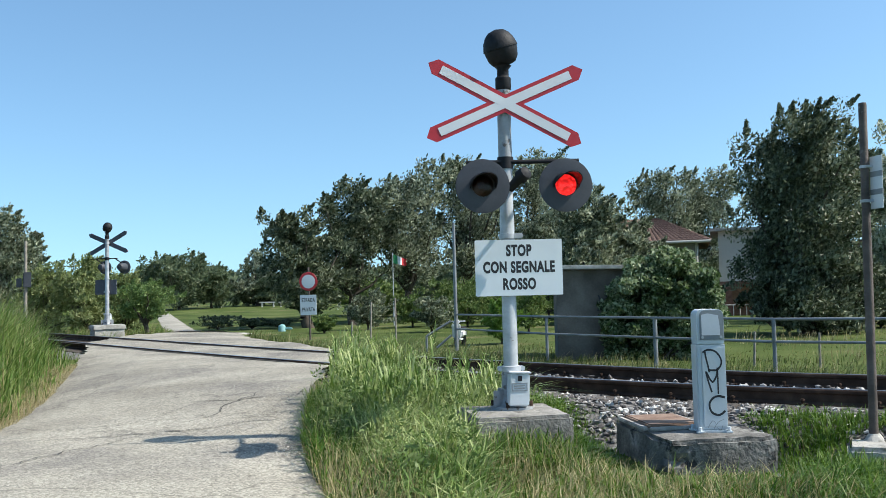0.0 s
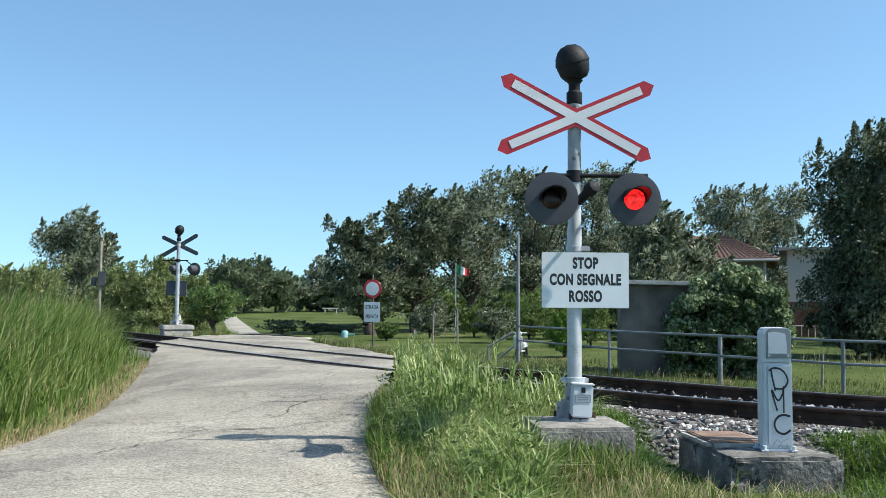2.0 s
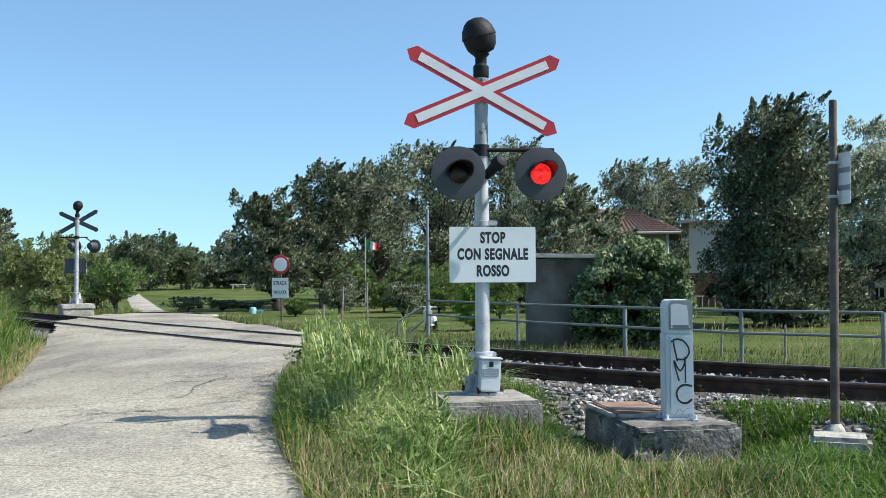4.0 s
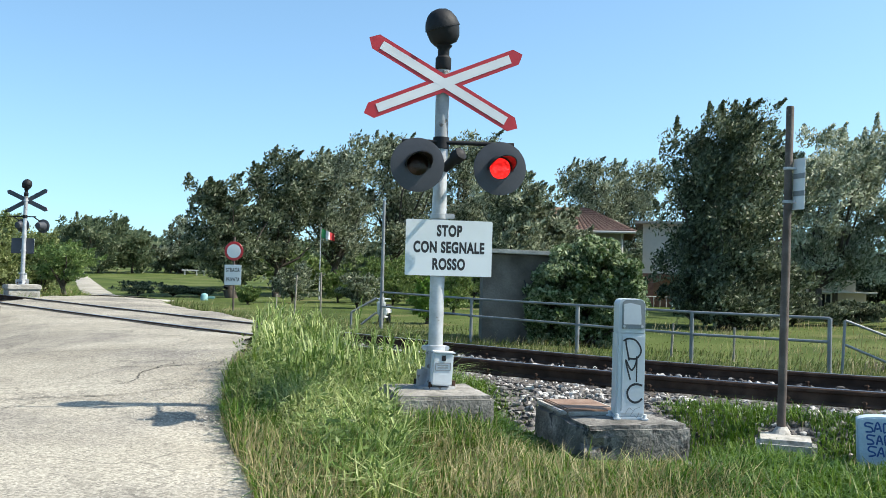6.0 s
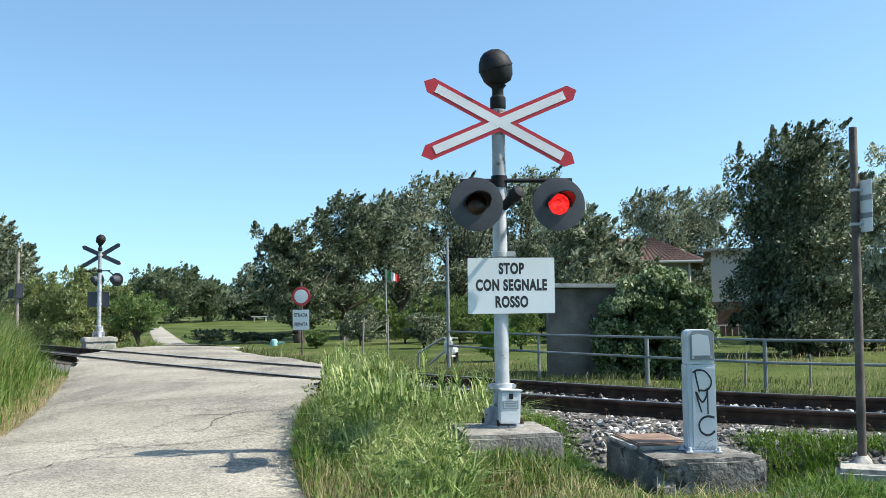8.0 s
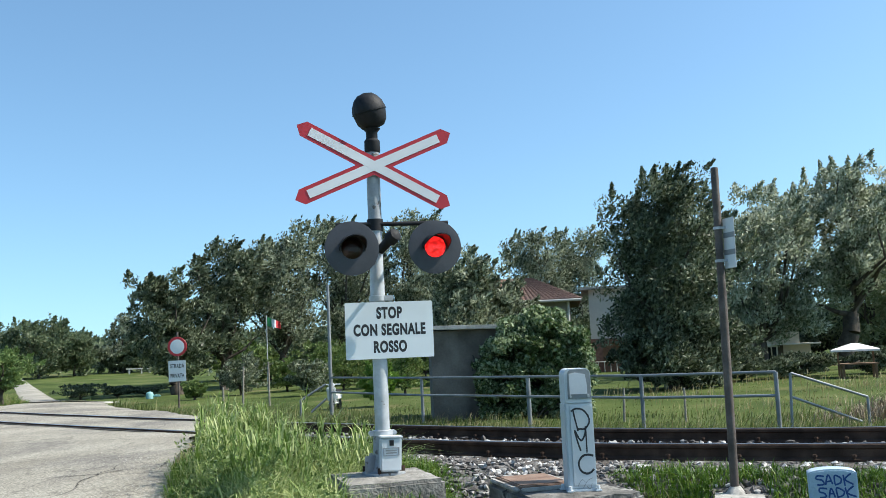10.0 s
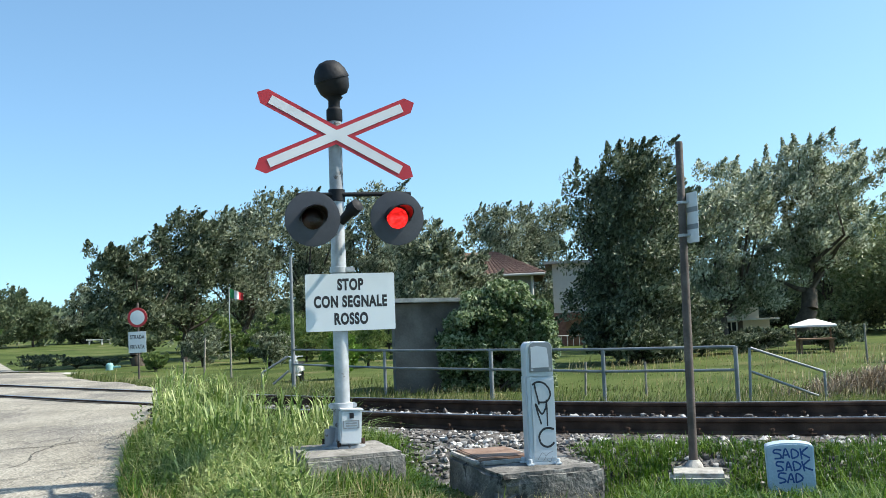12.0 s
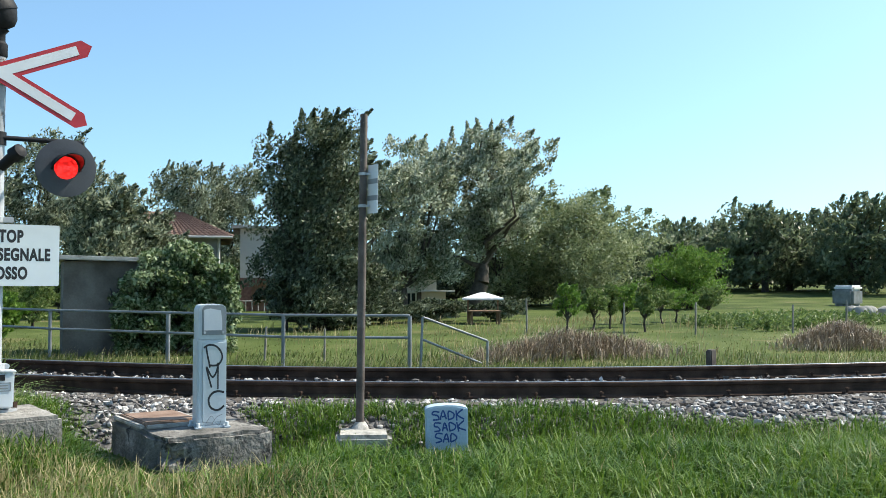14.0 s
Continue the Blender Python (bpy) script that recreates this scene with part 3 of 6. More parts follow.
def lane_height(n, y, z):
    b = ease(29, 46, y)
    return road_height(n) * (1 - b) + z * b


def base_height(x, y, n):
    d = np.hypot(x, y)
    z = np.where(n < 0, -0.44, -0.52)
    z = z + 1.15 * ease(48, 120, d) * (n > 0)
    z = z + np.where((n < 0) & (x < -4), 0.3 * ease(4.6, 7.5, -x), 0)
    calm = 1 - ease(22, 34, d)
    return z + calm * 0.03 * np.sin(x * 1.7 + y * 0.6) * np.sin(y * 1.3 - x * 0.4) + calm * 0.02 * np.sin(x * 4.1) * np.sin(y * 3.7)


def ground_height(x, y):
    x, y = np.asarray(x, float).ravel(), np.asarray(y, float).ravel()
    n = from_track(x, y)
    z = base_height(x, y, n)
    z = z + 0.15 * np.exp(-((x - 0.3) ** 2 + (y - 7.3) ** 2) / 0.7)
    o = off_road(x, y)
    near = (y > -11) & (y < 116)
    w = np.where(near, 1 - ease(0.0, 1.1, o), 0)
    z = z * (1 - w) + (lane_height(n, y, z) - 0.075 + 0.04 * ease(29, 46, y)) * w
    return np.where((np.abs(n) < 2.3) & (o > -0.3), np.minimum(z, -0.5), z)


# ---------------------------------------------------------------- ground, road, path
def build_ground():
    u = np.linspace(-1, 1, 189)
    xs = 14 * np.sinh(u * 5.0) * 1.0 + 1.0
    ys = 14 * np.sinh(u * 5.0) + 10.0
    gx, gy = np.meshgrid(xs, ys)
    z = ground_height(gx, gy).reshape(gx.shape)
    ob = new("ground", strip_mesh("ground", np.stack([gx, gy, z], 2), M["ground"]))
    smooth(ob.data, 180)
    tagged(ob, "green summer meadow and verge with dry patches", "ground", kind="structure")


def sheet(name, y0, y1, mat, label, category, lift, across=14, step=0.12, ragged=0.028):
    ys = np.arange(y0, y1, step)
    l, r = road_edges(ys)
    wob = lambda s: ragged * (np.sin(ys * 3.1 + s) + np.sin(ys * 7.3 + 2 * s) * 0.8 + np.sin(ys * 19 + s) * 0.7)
    l, r = l + wob(1.0), r + wob(2.6)
    t = np.linspace(0, 1, across)
    x = l[:, None] * (1 - t) + r[:, None] * t
    y = np.repeat(ys[:, None], across, 1)
    n = from_track(x, y).reshape(x.shape)
    z = lane_height(n, y, base_height(x.ravel(), y.ravel(), n.ravel()).reshape(x.shape)) + lift
    z = z - 0.05 * (np.abs(t - 0.5) * 2)[None, :] ** 4 * (np.abs(n) > 2.4)
    z = z + 0.006 * np.sin(x * 2.3 + y) * np.sin(y * 1.1)
    ob = new(name, strip_mesh(name, np.stack([x, y, z], 2), mat))
    smooth(ob.data, 180)
    tagged(ob, label, category, kind="structure")
    return ob


build_ground()
road_sheet = sheet("road", -11, 30.5, M["asphalt"], "pale cracked asphalt of a narrow country lane over the level crossing", "road", 0.0)
sheet("farm_track", 30.3, 116, M["gravel_path"], "pale dusty gravel track leading off between the meadows", "path", 0.035, across=5, step=0.5, ragged=0.03)


def road_shoulders():
    """Bare sandy strips where the verge meets the asphalt."""
    ys = np.arange(-10.5, 15.5, 0.1)
    l, r = road_edges(ys)
    rng = np.random.default_rng(17)
    for edge, way, wide in ((l, -1, 0.42), (r, 1, 0.16)):
        wob = wide * (0.75 + 0.25 * np.sin(ys * 2.3) + 0.2 * np.sin(ys * 6.1 + 1) + rng.uniform(-0.15, 0.15, len(ys)))
        t = np.linspace(-0.12, 1, 7)
        x = edge[:, None] + way * np.where(t < 0, t * 0.5, t * wob[:, None])
        y = np.repeat(ys[:, None], len(t), 1)
        z = ground_height(x, y).reshape(x.shape) + 0.03 - 0.035 * np.clip(t, 0, 1)[None] ** 2
        z = np.where((t < 0.05)[None], road_height(from_track(x, y)).reshape(x.shape) - 0.047, z)
        ob = new("road_shoulder", strip_mesh("road_shoulder", np.stack([x, y, z], 2)[:, ::way], M["sandy_soil"]))
        smooth(ob.data, 180)
        tagged(ob, "bare sandy strip along the asphalt edge", "shoulder", kind="structure")


road_shoulders()


def road_cracks():
    rng = random.Random(21)
    for x0, y0, x1, y1, w in ((-3.9, 8.6, -1.6, 9.0, 0.016), (-3.0, 10.4, -1.7, 10.2, 0.014), (-4.6, 12.0, -2.6, 11.6, 0.014), (-2.6, 9.2, -2.2, 10.9, 0.010), (-3.6, 7.1, -2.9, 8.7, 0.009), (-5.0, 14.0, -2.2, 13.1, 0.014), (-1.9, 9.9, -1.55, 11.6, 0.012)):
        k = 26
        pts, drift = [], 0.0
        for i in range(k + 1):
            t = i / k
            drift = drift * 0.8 + rng.uniform(-0.05, 0.05)
            d = Vector((x1 - x0, y1 - y0)).normalized()
            pts.append((x0 + (x1 - x0) * t - d.y * drift, y0 + (y1 - y0) * t + d.x * drift, w * rng.uniform(0.35, 1.0) * (0.3 + 0.7 * math.sin(math.pi * t))))
        z = road_height(from_track([p[0] for p in pts], [p[1] for p in pts])) + 0.009
        l, r = road_edges(np.array([p[1] for p in pts]))
        rows = []
        for p, zz, a, b in zip(pts, z, l, r):
            u = abs((p[0] - a) / (b - a) - 0.5) * 2
            zz = zz - 0.05 * min(u, 1) ** 4
            rows.append([(p[0], p[1] - p[2], zz), (p[0], p[1] + p[2], zz)] if abs(x1 - x0) > abs(y1 - y0) else [(p[0] - p[2], p[1], zz), (p[0] + p[2], p[1], zz)])
        ob = new("asphalt_crack", strip_mesh("asphalt_crack", rows, M["groove"]))
        ob.parent = road_sheet


road_cracks()


def gravel_patch():
    bm = bmesh.new()
    rng = random.Random(5)
    vs = []
    for i in range(40):
        a = 2 * math.pi * i / 40
        k = 1 + 0.12 * math.sin(3 * a) + rng.uniform(-0.06, 0.06)
        x, y = -9.3 + 0.95 * k * math.cos(a), 38.6 + 1.2 * k * math.sin(a)
        vs.append((x, y))
    rings = []
    for k in (0.05, 0.35, 0.7, 1.0):
        px, py = [-9.3 + (x + 9.3) * k for x, y in vs], [38.6 + (y - 38.6) * k for x, y in vs]
        rings.append([bm.verts.new((x, y, z + 0.06 - 0.05 * k ** 4)) for x, y, z in zip(px, py, ground_height(px, py))])
    for a, b in zip(rings, rings[1:]):
        for i in range(len(a)):
            j = (i + 1) % len(a)
            bm.faces.new((a[i], b[i], b[j], a[j]))
    bm.faces.new(rings[0])
    ob = part("gravel_patch", bm, M["white_gravel"], rounded=False)
    tagged(ob, "almost white gravel patch beside the farm track", "gravel", kind="structure")


gravel_patch()


# ---------------------------------------------------------------- track
def swept(name, profile, offset, mat, z0=0.0, closed=True, lo=0, hi=None):
    """Sweeps (aside, height) pairs along the centre line."""
    c, a = LINE[lo:hi], ASIDE[lo:hi]
    rows = [[(p[0] + s[0] * (offset + q[0]), p[1] + s[1] * (offset + q[0]), z0 + q[1]) for q in profile] for p, s in zip(c, a)]
    return strip_mesh(name, rows, mat, closed)


RAIL = [(-0.066, -0.148), (0.066, -0.148), (0.066, -0.138), (0.012, -0.118), (0.010, -0.05), (0.034, -0.036), (0.035, -0.012), (0.026, -0.001),
        (-0.026, -0.001), (-0.035, -0.012), (-0.034, -0.036), (-0.010, -0.05), (-0.012, -0.118), (-0.066, -0.138)]


BED_N = (-2.6, -2.15, -1.7, -1.2, -0.4, 0.4, 1.2, 1.75, 2.25, 2.6)
BED_Z = (-0.60, -0.42, -0.23, -0.175, -0.185, -0.185, -0.175, -0.21, -0.46, -0.65)


def build_track():
    track = thing("railway_track", Matrix.Identity(4), "single railway track of dark rusty rails on wooden sleepers", "railway track", kind="structure")
    bed_profile = [(n, z) for n, z in zip(BED_N, BED_Z)]
    bed = new("ballast_bed", swept("ballast_bed", bed_profile, 0, M["ballast"], closed=False))
    smooth(bed.data, 180)
    bed.parent = track
    bed["label"] = "grey crushed stone bed"
    for off in (-0.752, 0.752):
        rail = new("rail", swept("rail", RAIL, off, M["rail_side"]))
        smooth(rail.data, 40)
        rail.parent = track
        rail["label"] = "dark rusty steel rail with a shiny worn top"
        head = new("rail_head", swept("rail_head", [(-0.025, 0.0), (-0.020, 0.003), (0.020, 0.003), (0.025, 0.0)], off, M["rail_head"], closed=False))
        head.parent = rail
    bm = bmesh.new()
    box(bm, (0.24, 2.5, 0.14), (0, 0, -0.222), bevel=0.012)
    wood = mesh_of(bm, "sleeper", M["sleeper"])
    bm = bmesh.new()
    for s in (-1, 1):
        box(bm, (0.10, 0.05, 0.02), (0, s * 0.09, -0.138), bevel=0.004)
        tube(bm, (0, s * 0.085, -0.14), (0, s * 0.085, -0.085), 0.014, seg=8)
        tube(bm, (0, s * 0.085, -0.105), (0, s * 0.085, -0.09), 0.024, seg=6)
    clip = mesh_of(bm, "rail_fastening", M["rail_side"])
    every = 0.57
    k = np.arange(35, stations[-1] - 40, every)
    for s in k:
        i = int(s / STEP)
        c, h = LINE[i], HEADING[i]
        if c[1] > 60 or c[0] > 45:
            continue
        m = Matrix.Translation((c[0], c[1], 0)) @ Matrix.Rotation(math.atan2(h[1], h[0]), 4, "Z")
        o = new("sleeper", wood)
        o.parent, o.matrix_local = track, m
        if -4 < c[0] < 16:
            for off in (-0.752, 0.752):
                f = new("rail_fastening", clip)
                f.parent = o
                f.location = (0, off, 0)
    # dark flangeways where the rails cross the asphalt
    mid = [i for i, p in enumerate(LINE) if off_road(p[0], p[1]) < 0.25 and p[1] < 30]
    for off in (-0.752, 0.752):
        for side in (-1, 1):
            g = new("flangeway", swept("flangeway", [(side * 0.034, -0.022), (side * 0.105, -0.022)][::side], off, M["groove"], closed=False, lo=mid[0], hi=mid[-1]))
            g.parent = track


build_track()


def stones_mesh(name, rng, x, y, z, r, label, mat="stone"):
    base = bmesh.new()
    bmesh.ops.create_icosphere(base, subdivisions=1, radius=1)
    bv = np.array([v.co[:] for v in base.verts])
    bf = np.array([[v.index for v in f.verts] for f in base.faces])
    base.free()
    m = len(x)
    jit = rng.uniform(0.5, 1.35, (m, len(bv), 1))
    sq = np.stack([rng.uniform(0.8, 1.5, m), rng.uniform(0.6, 1.1, m), rng.uniform(0.5, 0.95, m)], 1)
    a = rng.uniform(0, 6.28, m)
    v = bv[None] * jit * sq[:, None] * r[:, None, None]
    c, s = np.cos(a)[:, None], np.sin(a)[:, None]
    v = np.stack([v[..., 0] * c - v[..., 1] * s, v[..., 0] * s + v[..., 1] * c, v[..., 2]], 2)
    v += np.stack([x, y, z + r * 0.3], 1)[:, None]
    f = (bf[None] + (np.arange(m) * len(bv))[:, None, None]).reshape(-1, 3)
    me = bpy.data.meshes.new(name)
    me.from_pydata(v.reshape(-1, 3).tolist(), [], f.tolist())
    me.materials.append(M[mat])
    tagged(new(name, me), label, "ballast", kind="stuff")


def ballast_stones():
    rng = np.random.default_rng(3)
    want = 20000
    lo, hi = int(np.argmin(np.hypot(LINE[:, 0] + 3, LINE[:, 1] - 16))), int(np.argmin(np.hypot(LINE[:, 0] - 13, LINE[:, 1] - 6.2)))
    i = rng.integers(lo, hi, want)
    band = rng.random(want)
    n = np.where(band < 0.66, -0.85 - 1.25 * rng.random(want) ** 1.15, np.where(band < 0.88, rng.uniform(-0.66, 0.66, want), rng.uniform(0.85, 2.2, want)))
    fr = rng.random(want) * STEP
    x = LINE[i, 0] + HEADING[i, 0] * fr + ASIDE[i, 0] * n
    y = LINE[i, 1] + HEADING[i, 1] * fr + ASIDE[i, 1] * n
    keep = off_road(x, y) > 0.1
    x, y, n = x[keep], y[keep], n[keep]
    stones_mesh("ballast_stones", rng, x, y, np.interp(n, BED_N, BED_Z) + 0.05 * (np.abs(n) < 0.66) * rng.random(len(x)), rng.uniform(0.015, 0.04, len(x)), "loose pale and grey crushed ballast stones")
    # crumbled gravel along the lane's edge
    y = rng.uniform(7.5, 14.5, 2200)
    l, r = road_edges(y)
    x = r - np.abs(rng.normal(0, 0.4, len(y)))
    u = np.abs((x - l) / (r - l) - 0.5) * 2
    z = road_height(from_track(x, y)) - 0.05 * u ** 4
    stones_mesh("edge_gravel", rng, x, y, z, rng.uniform(0.003, 0.009, len(y)), "crumbled gravel along the asphalt edge", "white_gravel")


ballast_stones()


# ---------------------------------------------------------------- crossing masts
def cross_outline(length, band, point, angle):
    """Outline of one arm pair, as a bar with pointed ends."""
    h, w = length / 2, band / 2
    bar = [(-h + point, -w), (h - point, -w), (h, 0), (h - point, w), (-h + point, w), (-h, 0)]
    c, s = math.cos(angle), math.sin(angle)
    return [(x * c - z * s, x * s + z * c) for x, z in bar]


def build_mast():
    mast = thing("level_crossing_signal", Matrix.Identity(4), "level crossing mast with crossbuck, bell, twin red lamps and stop plate", "level crossing signal")
    # foot: flared casting with ribs
    bm = bmesh.new()
    lathe(bm, [(0.18, -0.02), (0.18, 0.01), (0.13, 0.018), (0.105, 0.05), (0.086, 0.14), (0.078, 0.30), (0.074, 0.33)], seg=24)
    for k in range(4):
        a = k * math.pi / 2 + 0.5
        box(bm, (0.15, 0.018, 0.14), (0.115 * math.cos(a), 0.115 * math.sin(a), 0.08), Matrix.Rotation(a, 3, "Z"), 0.005)
    part("foot", bm, M["pole_paint"], mast, "dirty grey cast foot")
    for k in range(4):
        bm = bmesh.new()
        a = k * math.pi / 2 + 1.2
        tube(bm, (0.165 * math.cos(a), 0.165 * math.sin(a), 0), (0.165 * math.cos(a), 0.165 * math.sin(a), 0.055), 0.016, seg=6)
        part("bolt", bm, M["rail_side"], mast)
    bm = bmesh.new()
    lathe(bm, [(0.062, 0.2), (0.062, 1.6), (0.058, 1.65), (0.058, 2.06)], seg=24)
    part("pole", bm, M["galvanised"], mast, "dull grey steel pole")
    bm = bmesh.new()
    lathe(bm, [(0.0582, 2.06), (0.0582, 2.72)], seg=24)
    part("upper_pole", bm, M["pole_paint"], mast, "pole top with peeling grey paint")
    bm = bmesh.new()
    lathe(bm, [(0.066, 0.30), (0.086, 0.305), (0.086, 0.345), (0.066, 0.35)], seg=24)
    for s in (-1, 1):
        tube(bm, (s * 0.095, -0.03, 0.325), (s * 0.095, 0.03, 0.325), 0.022, seg=8)
    part("collar", bm, M["galvanised"], mast)
    # small cable box on the foot
    bm = bmesh.new()
    box(bm, (0.175, 0.11, 0.27), (0.035, -0.135, 0.16), Matrix.Rotation(0.05, 3, "Y"), 0.012)
    cb = part("cable_box", bm, M["cabinet_grey"], mast, "pale grey cable box")
    bm = bmesh.new()
    box(bm, (0.19, 0.13, 0.014), (0.045, -0.135, 0.302), Matrix.Rotation(0.05, 3, "Y"), 0.005)
    part("lid", bm, M["cabinet_panel"], cb)
    bm = bmesh.new()
    box(bm, (0.035, 0.006, 0.045), (0.042, -0.1925, 0.255), bevel=0.001)
    part("lock", bm, M["black_paint"], cb)
    bm = bmesh.new()
    box(bm, (0.13, 0.004, 0.006), (0.037, -0.1925, 0.215))
    box(bm, (0.13, 0.004, 0.006), (0.037, -0.1925, 0.155))
    box(bm, (0.006, 0.004, 0.06), (-0.025, -0.1925, 0.185))
    box(bm, (0.006, 0.004, 0.06), (0.099, -0.1925, 0.185))
    box(bm, (0.09, 0.004, 0.010), (0.037, -0.1925, 0.195))
    box(bm, (0.09, 0.004, 0.010), (0.037, -0.1925, 0.175))
    part("label_plate", bm, M["grey_band"], cb, rounded=False)
    # stop plate
    w, h = 0.372, 0.236
    zc = 1.175
    c = 0.007
    rim = [(-w + c, zc - h), (w - c, zc - h), (w, zc - h + c), (w, zc + h - c), (w - c, zc + h), (-w + c, zc + h), (-w, zc + h - c), (-w, zc - h + c)]
    bm = bmesh.new()
    plate(bm, [(x + 0.080, z) for x, z in rim], -0.078, -0.073)
    sp = part("stop_plate", bm, M["sign_white"], mast, "pale bluish white stop plate with black words", rounded=False)
    bm = bmesh.new()
    plate(bm, [(x + 0.080, z) for x, z in rim], -0.0725, -0.070)
    part("back_plate", bm, M["sign_back"], sp, rounded=False)
    for words, z in (("STOP", zc + 0.140), ("CON SEGNALE", zc + 0.0), ("ROSSO", zc - 0.142)):
        text_mesh("lettering", words, 0.126, M["lettering"], sp, (0.080, -0.0784, z), 0.66, 0.0062)
    for z in (zc + 0.27, zc - 0.15):
        bm = bmesh.new()
        lathe(bm, [(0.06, z - 0.025), (0.075, z - 0.022), (0.075, z + 0.022), (0.06, z + 0.025)], seg=20)
        box(bm, (0.13, 0.05, 0.045), (0.06, -0.035, z), bevel=0.006)
        part("bracket", bm, M["galvanised"], mast)
    # lamp crossbar
    bm = bmesh.new()
    tube(bm, (-0.34, -0.02, 2.075), (0.62, -0.075, 2.075), 0.019, seg=10)
    tube(bm, (0.0, 0, 2.02), (0.0, 0, 2.12), 0.07, seg=20)
    part("crossbar", bm, M["black_paint"], mast)
    for x, lit in ((-0.278, False), (0.39, True)):
        m = Matrix.Translation((x, -0.56, 1.813)) @ pose(0, 0, 0, 90, 0, 0) @ Matrix.Scale(0.961, 4)
        bm = bmesh.new()
        lathe(bm, [(0.02, -0.34), (0.09, -0.33), (0.12, -0.27), (0.14, -0.10), (0.145, -0.01), (0.212, -0.008), (0.224, 0.0), (0.224, 0.012), (0.19, 0.016), (0.115, 0.016)], m, seg=40)
        lamp = part("signal_lamp", bm, M["board_paint"], mast, "round dark grey lamp board, " + ("lit" if lit else "unlit"))
        bm = bmesh.new()
        lathe(bm, [(0.088, 0.012), (0.088, 0.020), (0.074, 0.034), (0.045, 0.043), (0.012, 0.046)], m, seg=32)
        part("lens", bm, M["lens_lit" if lit else "lens_dark"], lamp, "glowing red lens" if lit else "dark red lens")
        # hood: half tube, longer at the top
        bm = bmesh.new()
        inner, outer = [], []
        for i in range(25):
            a = radians(-12 + 204 * i / 24)
            reach = 0.05 + 0.26 * max(0, math.sin(a)) ** 0.7
            for r, store in ((0.100, inner), (0.108, outer)):
                store.append((bm.verts.new(m @ Vector((r * math.cos(a), r * math.sin(a), 0.014))),
                              bm.verts.new(m @ Vector((r * 1.03 * math.cos(a), r * 1.03 * math.sin(a) - 0.015 * max(0, math.sin(a)) * 2.0, reach)))))
        for i in range(24):
            for st in (inner, outer):
                f = bm.faces.new((st[i][0], st[i + 1][0], st[i + 1][1], st[i][1]))
                f.material_index = 1 if st is inner else 0
            bm.faces.new((inner[i][1], inner[i + 1][1], outer[i + 1][1], outer[i][1]))
        part("hood", bm, [M["black_paint"], M["hood_inside"]], lamp)
        bm = bmesh.new()
        tube(bm, (x + 0.03, -0.05, 2.075), (x, -0.34, 1.96), 0.018, seg=8)
        tube(bm, (x, -0.36, 1.90), (x, -0.34, 1.97), 0.03, seg=8)
        part("hanger", bm, M["black_paint"], mast)
    # side lamp pointing along the lane
    bm = bmesh.new()
    tube(bm, (0.03, -0.03, 1.85), (0.12, -0.14, 1.95), 0.038, 0.045, seg=18)
    tube(bm, (0.105, -0.125, 1.935), (0.145, -0.18, 1.97), 0.062, 0.056, seg=22)
    tube(bm, (0.145, -0.18, 1.97), (0.156, -0.196, 1.98), 0.056, 0.02, seg=22)
    part("side_lamp", bm, M["black_paint"], mast, "small black side lamp")
    # crossbuck: red bars with white faces
    zc = 2.57
    red = bmesh.new()
    for s, y in ((1, -0.084), (-1, -0.0845)):
        plate(red, [(x, z + zc) for x, z in cross_outline(1.47, 0.137, 0.065, s * radians(25.8) - radians(2.6))], y, y + 0.006)
    buck = part("crossbuck", red, M["red_film"], mast, "red-edged white crossbuck", rounded=False)
    white = bmesh.new()
    for s, y in ((1, -0.0875), (-1, -0.088)):
        c_, s_ = math.cos(radians(25.8) * s - radians(2.6)), math.sin(radians(25.8) * s - radians(2.6))
        bar = [(-0.615, -0.037), (0.615, -0.037), (0.615, 0.037), (-0.615, 0.037)]
        plate(white, [(x * c_ - z * s_, x * s_ + z * c_ + zc) for x, z in bar], y, y + 0.002)
    part("white_face", white, M["white_film"], buck, rounded=False)
    back = bmesh.new()
    for s, y in ((1, -0.077), (-1, -0.0775)):
        plate(back, [(x, z + zc) for x, z in cross_outline(1.468, 0.136, 0.065, s * radians(25.8) - radians(2.6))], y, y + 0.003)
    part("back_plate", back, M["sign_back"], buck, rounded=False)
    bm = bmesh.new()
    lathe(bm, [(0.058, zc - 0.03), (0.066, zc - 0.028), (0.066, zc + 0.028), (0.058, zc + 0.03)], seg=20)
    box(bm, (0.10, 0.03, 0.05), (0, -0.058, zc), bevel=0.004)
    part("bracket", bm, M["galvanised"], mast)
    # bell
    bm = bmesh.new()
    lathe(bm, [(0.062, 2.70), (0.068, 2.71), (0.068, 2.80), (0.05, 2.82), (0.05, 2.88), (0.075, 2.91)], seg=22)
    part("bell_neck", bm, M["black_paint"], mast)
    bm = bmesh.new()
    m = Matrix.Translation((-0.015, 0.0, 3.06)) @ pose(0, 0, 0, 8, -16, 0) @ Matrix.Diagonal((0.97, 0.97, 0.9, 1))
    lathe(bm, [(0.05, -0.165), (0.10, -0.15), (0.132, -0.10), (0.146, -0.03), (0.150, 0.01)], m, seg=32)
    bell = part("bell", bm, M["black_paint"], mast, "black domed warning bell")
    bm = bmesh.new()
    lathe(bm, [(0.153, 0.005), (0.153, 0.02), (0.138, 0.08), (0.108, 0.135), (0.07, 0.17), (0.012, 0.185)], m, seg=32)
    part("dome", bm, M["black_paint"], bell)
    bm = bmesh.new()
